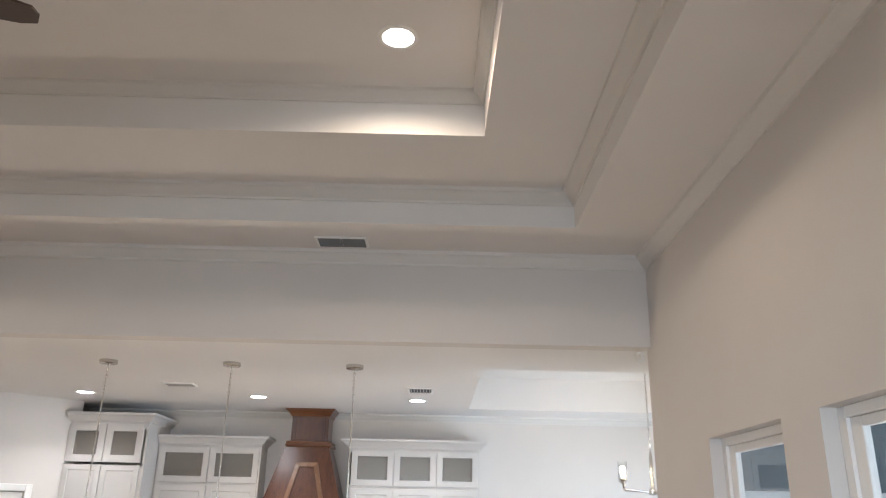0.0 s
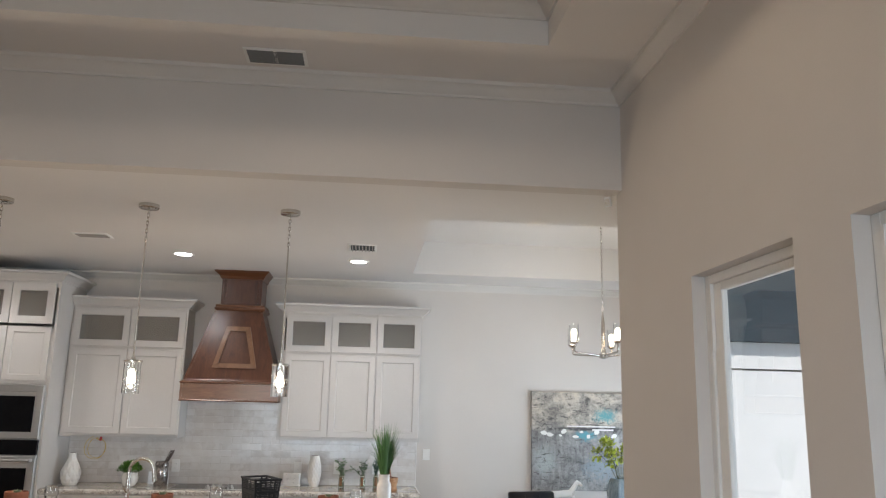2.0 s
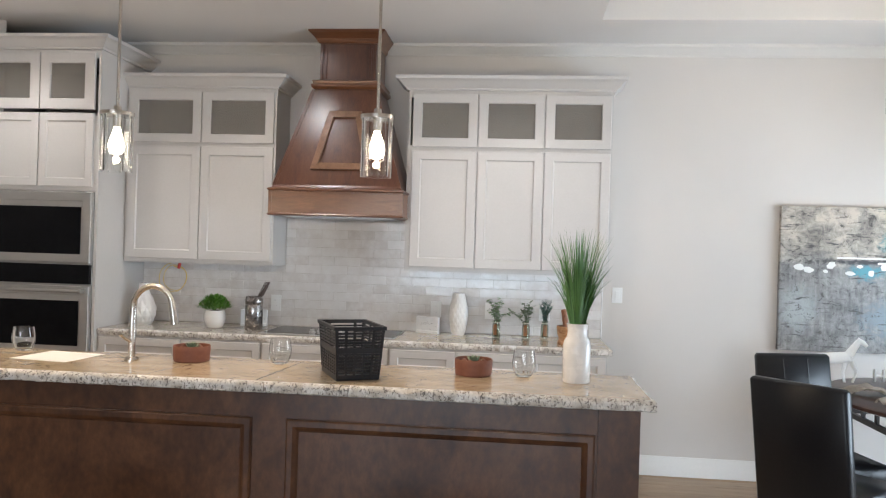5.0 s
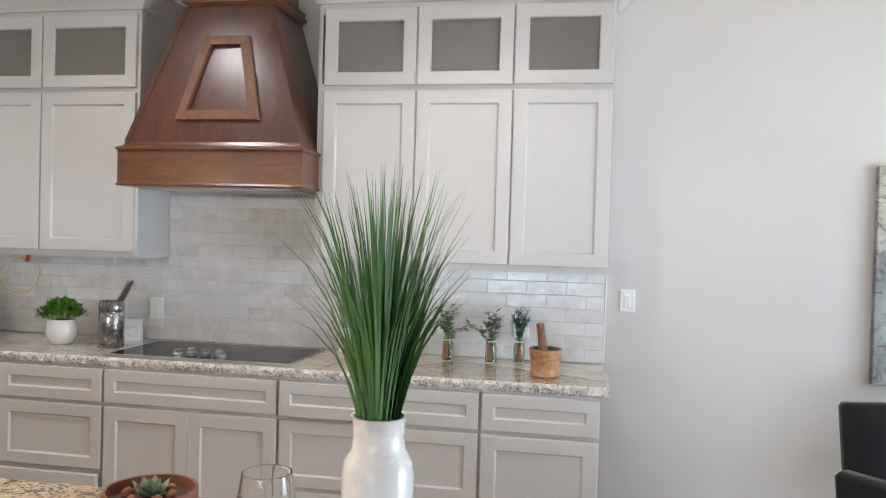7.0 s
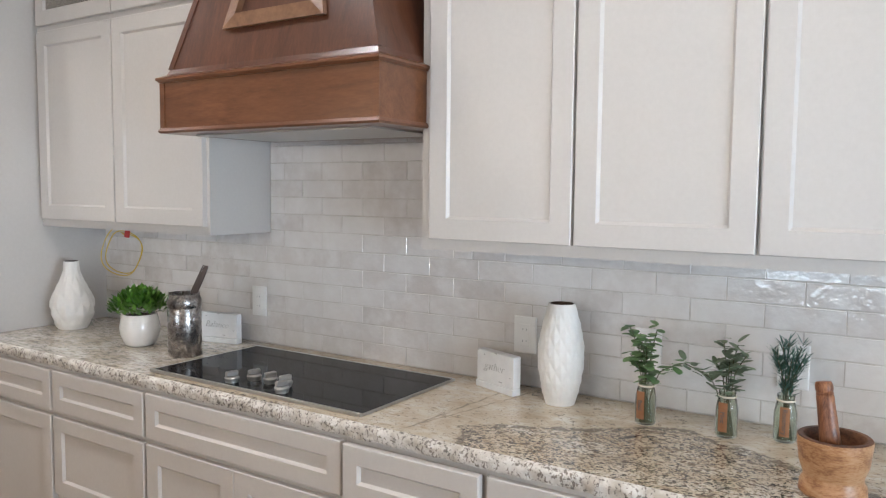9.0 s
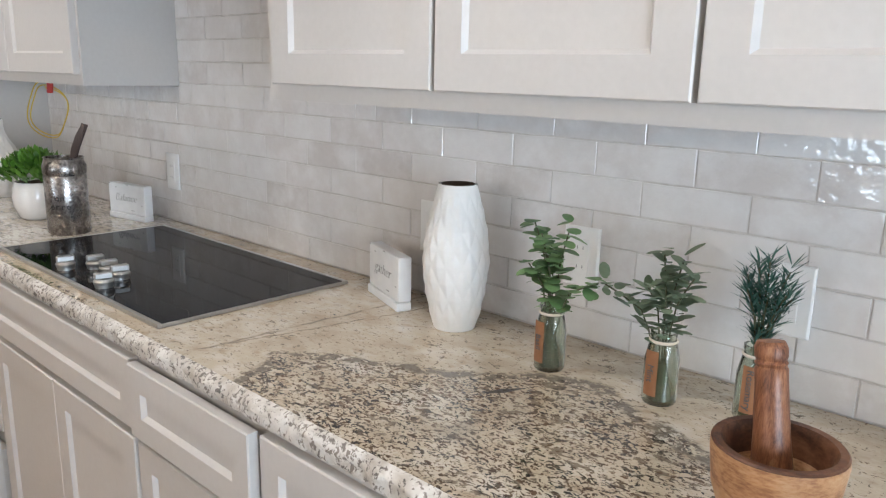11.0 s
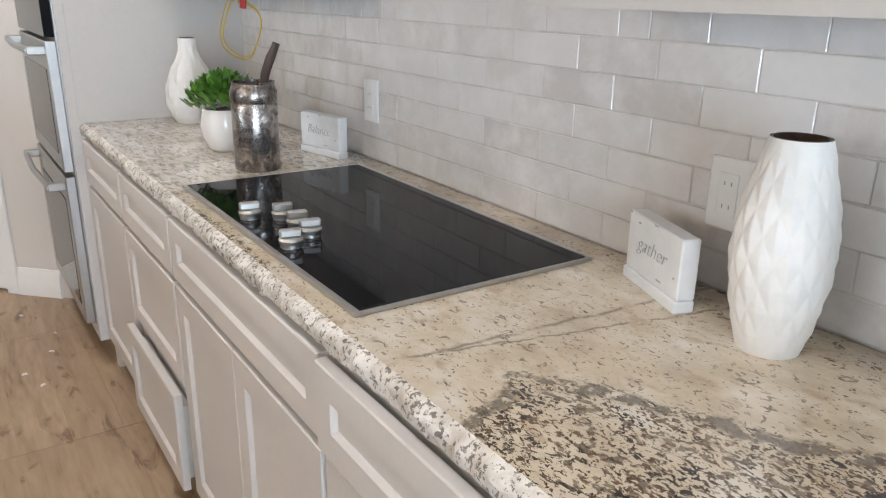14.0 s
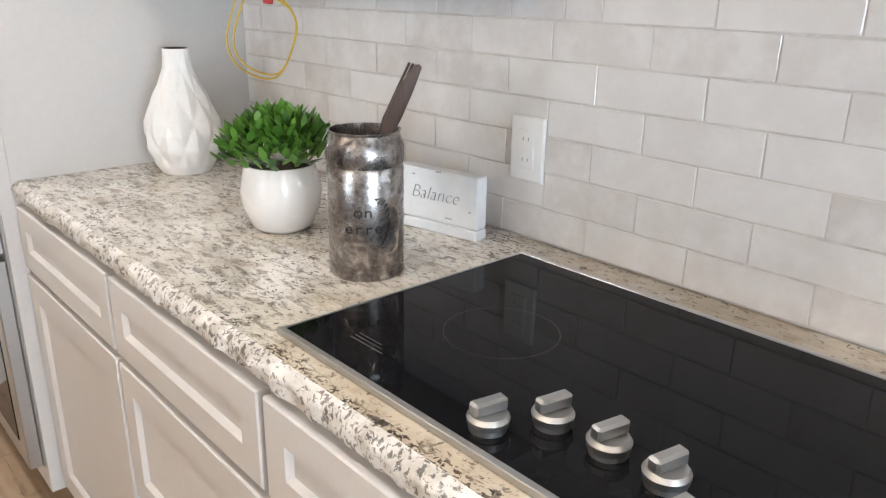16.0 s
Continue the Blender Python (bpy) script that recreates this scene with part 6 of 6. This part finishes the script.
part("foliage", fol, LIME, u, "lime green leaf clusters")
u = thing("topiary", "clipped boxwood ball in a small white pot", "potted plant", pose(3.72, 7.86, TT))
part("pot", lathe([(0.0, 0.0), (0.055, 0.0), (0.070, 0.11), (0.066, 0.112), (0.0, 0.10)], 24), CERAMIC, u, "white pot", 40)
part("stem", tube([(0, 0, 0.10), (0, 0, 0.16)], 0.008, 6), STEM, u)
fol = bmesh.new()
for _ in range(900):
    q = Vector((random.gauss(0, 1), random.gauss(0, 1), random.gauss(0, 1))).normalized()
    leaf(fol, q * 0.125 * random.uniform(0.8, 1.0) + Vector((0, 0, 0.24)), q + Vector((0, 0, 0.3)), random.uniform(0.018, 0.03), random.uniform(0.012, 0.018), 0.3, n=2)
part("foliage", fol, BOXWOOD, u, "dense dark green leaves")
u = thing("table_runner", "grey and white woven runner along the table", "table runner", pose(3.32, 7.50, TT))
part("cloth", boxes((-0.13, 0.13, -0.60, 0.62, 0.0005, 0.003)), RUNNER, u)
tassel = mesh_of("tassel", boxes((-0.0035, 0.0035, -0.004, 0.004, 0.0005, 0.006)), PAPER)
for k in range(53):
    o = new("tassel", tassel)
    o.parent, o.location = u, (-0.1345 if k % 2 else 0.1345, -0.59 + 0.0225 * k, 0)



def napkin(x, y, turn, mat_, label):
    u = thing("napkin", label, "napkin", pose(x, y, TT + 0.004, 0, 0, turn), "napkins on the table")
    bm = bmesh.new()
    n = 22
    grid = [[bm.verts.new((-0.17 + 0.34 * i / n, -0.07 + 0.14 * j / n, 0.016 + 0.030 * noise.noise((i * 0.28 + x * 9, j * 0.34, 1.7)) + 0.022 * math.exp(-((i - 9) / 5) ** 2))) for j in range(n + 1)] for i in range(n + 1)]
    for i in range(n):
        for j in range(n):
            bm.faces.new((grid[i][j], grid[i + 1][j], grid[i + 1][j + 1], grid[i][j + 1]))
    for v in bm.verts:
        v.co.z = max(v.co.z, 0.001)
    bmesh.ops.solidify(bm, geom=bm.faces[:], thickness=0.003)
    part("cloth", bm, mat_, u, "", 60)


napkin(2.97, 7.32, 22, LINEN, "crumpled beige linen napkin on the table")
napkin(2.90, 7.58, -18, LINEN, "crumpled beige linen napkin on the table")
napkin(3.68, 7.42, 35, LINEN, "crumpled beige linen napkin on the table")
napkin(3.72, 7.20, -10, TEAL, "folded teal napkin on the table")
u = thing("horse_figure", "flat white wooden horse figure on the table", "figurine", pose(2.87, 8.02, TT) @ Matrix.Scale(1.04, 4))
hs = tube([(-0.10, 0, 0.135), (0.0, 0, 0.140), (0.075, 0, 0.150)], 0.034, 10, radii=[0.030, 0.036, 0.032])
tube([(0.07, 0, 0.16), (0.105, 0, 0.215), (0.125, 0, 0.245)], 0.02, 8, hs, radii=[0.030, 0.022, 0.018])
tube([(0.115, 0, 0.250), (0.150, 0, 0.235), (0.172, 0, 0.215)], 0.015, 8, hs, radii=[0.019, 0.015, 0.010])
for px, kx in ((-0.105, -0.02), (-0.075, 0.012), (0.055, -0.015), (0.085, 0.03)):
    tube([(px, 0, 0.125), (px + kx, 0, 0.06), (px + kx * 0.3, 0, 0.0)], 0.01, 6, hs, radii=[0.017, 0.009, 0.008])
tube([(-0.125, 0, 0.145), (-0.165, 0, 0.13), (-0.175, 0, 0.07)], 0.008, 6, hs)
for v in hs.verts:
    v.co.y *= 0.35
part("figure", hs, BISQUE, u, "", 60)
u = thing("home_letters", "white freestanding letters spelling HOME on the table", "sign", pose(3.25, 8.08, TT) @ Matrix.Scale(0.78, 4))
for k, c in enumerate("HOME"):
    me = text_mesh(c, 0.135, "letter", 0.012)
    me.materials.clear(), me.materials.append(BISQUE)
    o = new("letter", me)
    o.parent, o.matrix_basis = u, Matrix.Translation((-0.13 + 0.105 * k, 0, 0.0475)) @ FRONT

# chandelier
u = thing("chandelier", "brushed nickel chandelier with five clear glass shades, lit", "chandelier", pose(2.896, 6.795, TZ) @ Matrix.Scale(1.058, 4))
part("canopy", lathe([(0.0, -0.0005), (0.070, -0.0005), (0.070, -0.016), (0.060, -0.024), (0.0, -0.024)], 28), NICKEL, u, "", 40)
ch = bmesh.new()
for i in range(28):
    z = -0.028 - 0.0245 * i
    tube([(0.0075 * math.cos(a) * (i % 2), 0.0075 * math.cos(a) * (1 - i % 2), z - 0.013 + 0.017 * math.sin(a)) for a in [2 * math.pi * k / 8 for k in range(8)]], 0.002, 5, ch, close=True)
part("chain", ch, NICKEL, u, "", 60)
part("stem", lathe([(0.0, -0.715), (0.006, -0.715), (0.008, -0.75), (0.015, -0.80), (0.017, -0.90), (0.014, -0.99), (0.020, -1.03), (0.034, -1.045), (0.034, -1.075), (0.0, -1.085)], 20), NICKEL, u, "", 40)
for k in range(5):
    a = math.radians(-13 + 72 * k)
    c, s = math.cos(a), math.sin(a)
    part("arm", tube([(0.03 * c, 0.03 * s, -1.058), (0.26 * c, 0.26 * s, -1.045), (0.278 * c, 0.278 * s, -1.035), (0.282 * c, 0.282 * s, -0.985)], 0.0065, 8), NICKEL, u, "", 60)
    part("cup", lathe([(0.0, -0.986), (0.020, -0.986), (0.032, -0.972), (0.032, -0.966), (0.0, -0.966)], 18, centre=(0.282 * c, 0.282 * s, 0)), NICKEL, u, "", 40)
    g = part("shade", lathe([(0.035, -0.968), (0.035, -0.835), (0.0328, -0.835), (0.0328, -0.966)], 24, centre=(0.282 * c, 0.282 * s, 0)), CLEAR, u, "clear glass cylinder", 60)
    g.visible_shadow = False
    part("bulb", lathe([(0.0, -0.9655), (0.012, -0.964), (0.014, -0.94), (0.022, -0.905), (0.020, -0.880), (0.0, -0.866)], 14, centre=(0.282 * c, 0.282 * s, 0)), BULB, u, "glowing bulb", 60)
lamp("chandelier_light", "POINT", pose(2.896, 6.795, TZ - 0.74), 3, COOLWARM, radius=0.12)

# ceiling fan
u = thing("ceiling_fan", "dark brown five-blade ceiling fan, at rest", "ceiling fan", pose(-0.86, 1.91, IZ))
part("downrod", tube([(0, 0, -0.001), (0, 0, -0.45)], 0.014, 10), BLACKWOOD, u, "", 60)
part("motor", lathe([(0.0, -0.44), (0.06, -0.45), (0.115, -0.50), (0.12, -0.58), (0.09, -0.64), (0.0, -0.66)], 28), BLACKWOOD, u, "", 40)
for k in range(5):
    b = bmesh.new()
    outline = [(0.13, -0.045), (0.20, -0.062), (0.60, -0.070), (0.655, -0.050), (0.668, 0.0), (0.655, 0.050), (0.60, 0.070), (0.20, 0.062), (0.13, 0.045)]
    prism(None, [(x, y, -0.004 + 0.1 * y) for x, y in outline], [(x, y, 0.004 + 0.1 * y) for x, y in outline], b)
    b.transform(pose(0, 0, -0.615, 0, 0, 17 + 72 * k))
    part("blade", b, BLADE, u)

# corner sensor by the opening
u = thing("motion_sensor", "small white motion sensor high in the corner", "sensor", pose(2.352, LR_Y + 0.155, 2.886, 24, 0, -40) @ Matrix.Scale(0.55, 4))
part("housing", boxes((-0.035, 0.035, -0.02, 0.02, -0.055, 0.055), bevel=0.010), WHITE, u)
part("lens", boxes(*[(-0.026, 0.026, -0.0225, -0.0201, z - 0.003, z + 0.003) for z in (-0.03, -0.018, -0.006, 0.006, 0.018, 0.03)]), TWINE, u, "ribbed pale lens")

# crumbs of white tape left on the floor
for k, (x, y) in enumerate(((-2.20, 7.70), (-2.02, 7.66), (-1.86, 7.55), (-1.73, 7.60), (-1.60, 7.36), (-2.45, 7.62))):
    u = thing("debris_scrap", "small white scrap lying on the floor", "debris", pose(x, y, 0.0012, 0, 0, 40 * k), "scraps on the floor")
    part("scrap", prism(None, [(0, 0, 0), (0.020, 0.004, 0), (0.016, 0.014, 0), (0.003, 0.011, 0)], [(0.001, 0, 0.004), (0.018, 0.005, 0.006), (0.015, 0.013, 0.004), (0.003, 0.010, 0.005)]), PAPER, u)

# ---- laid pieces ----
lay_tiles()
lay_floor()
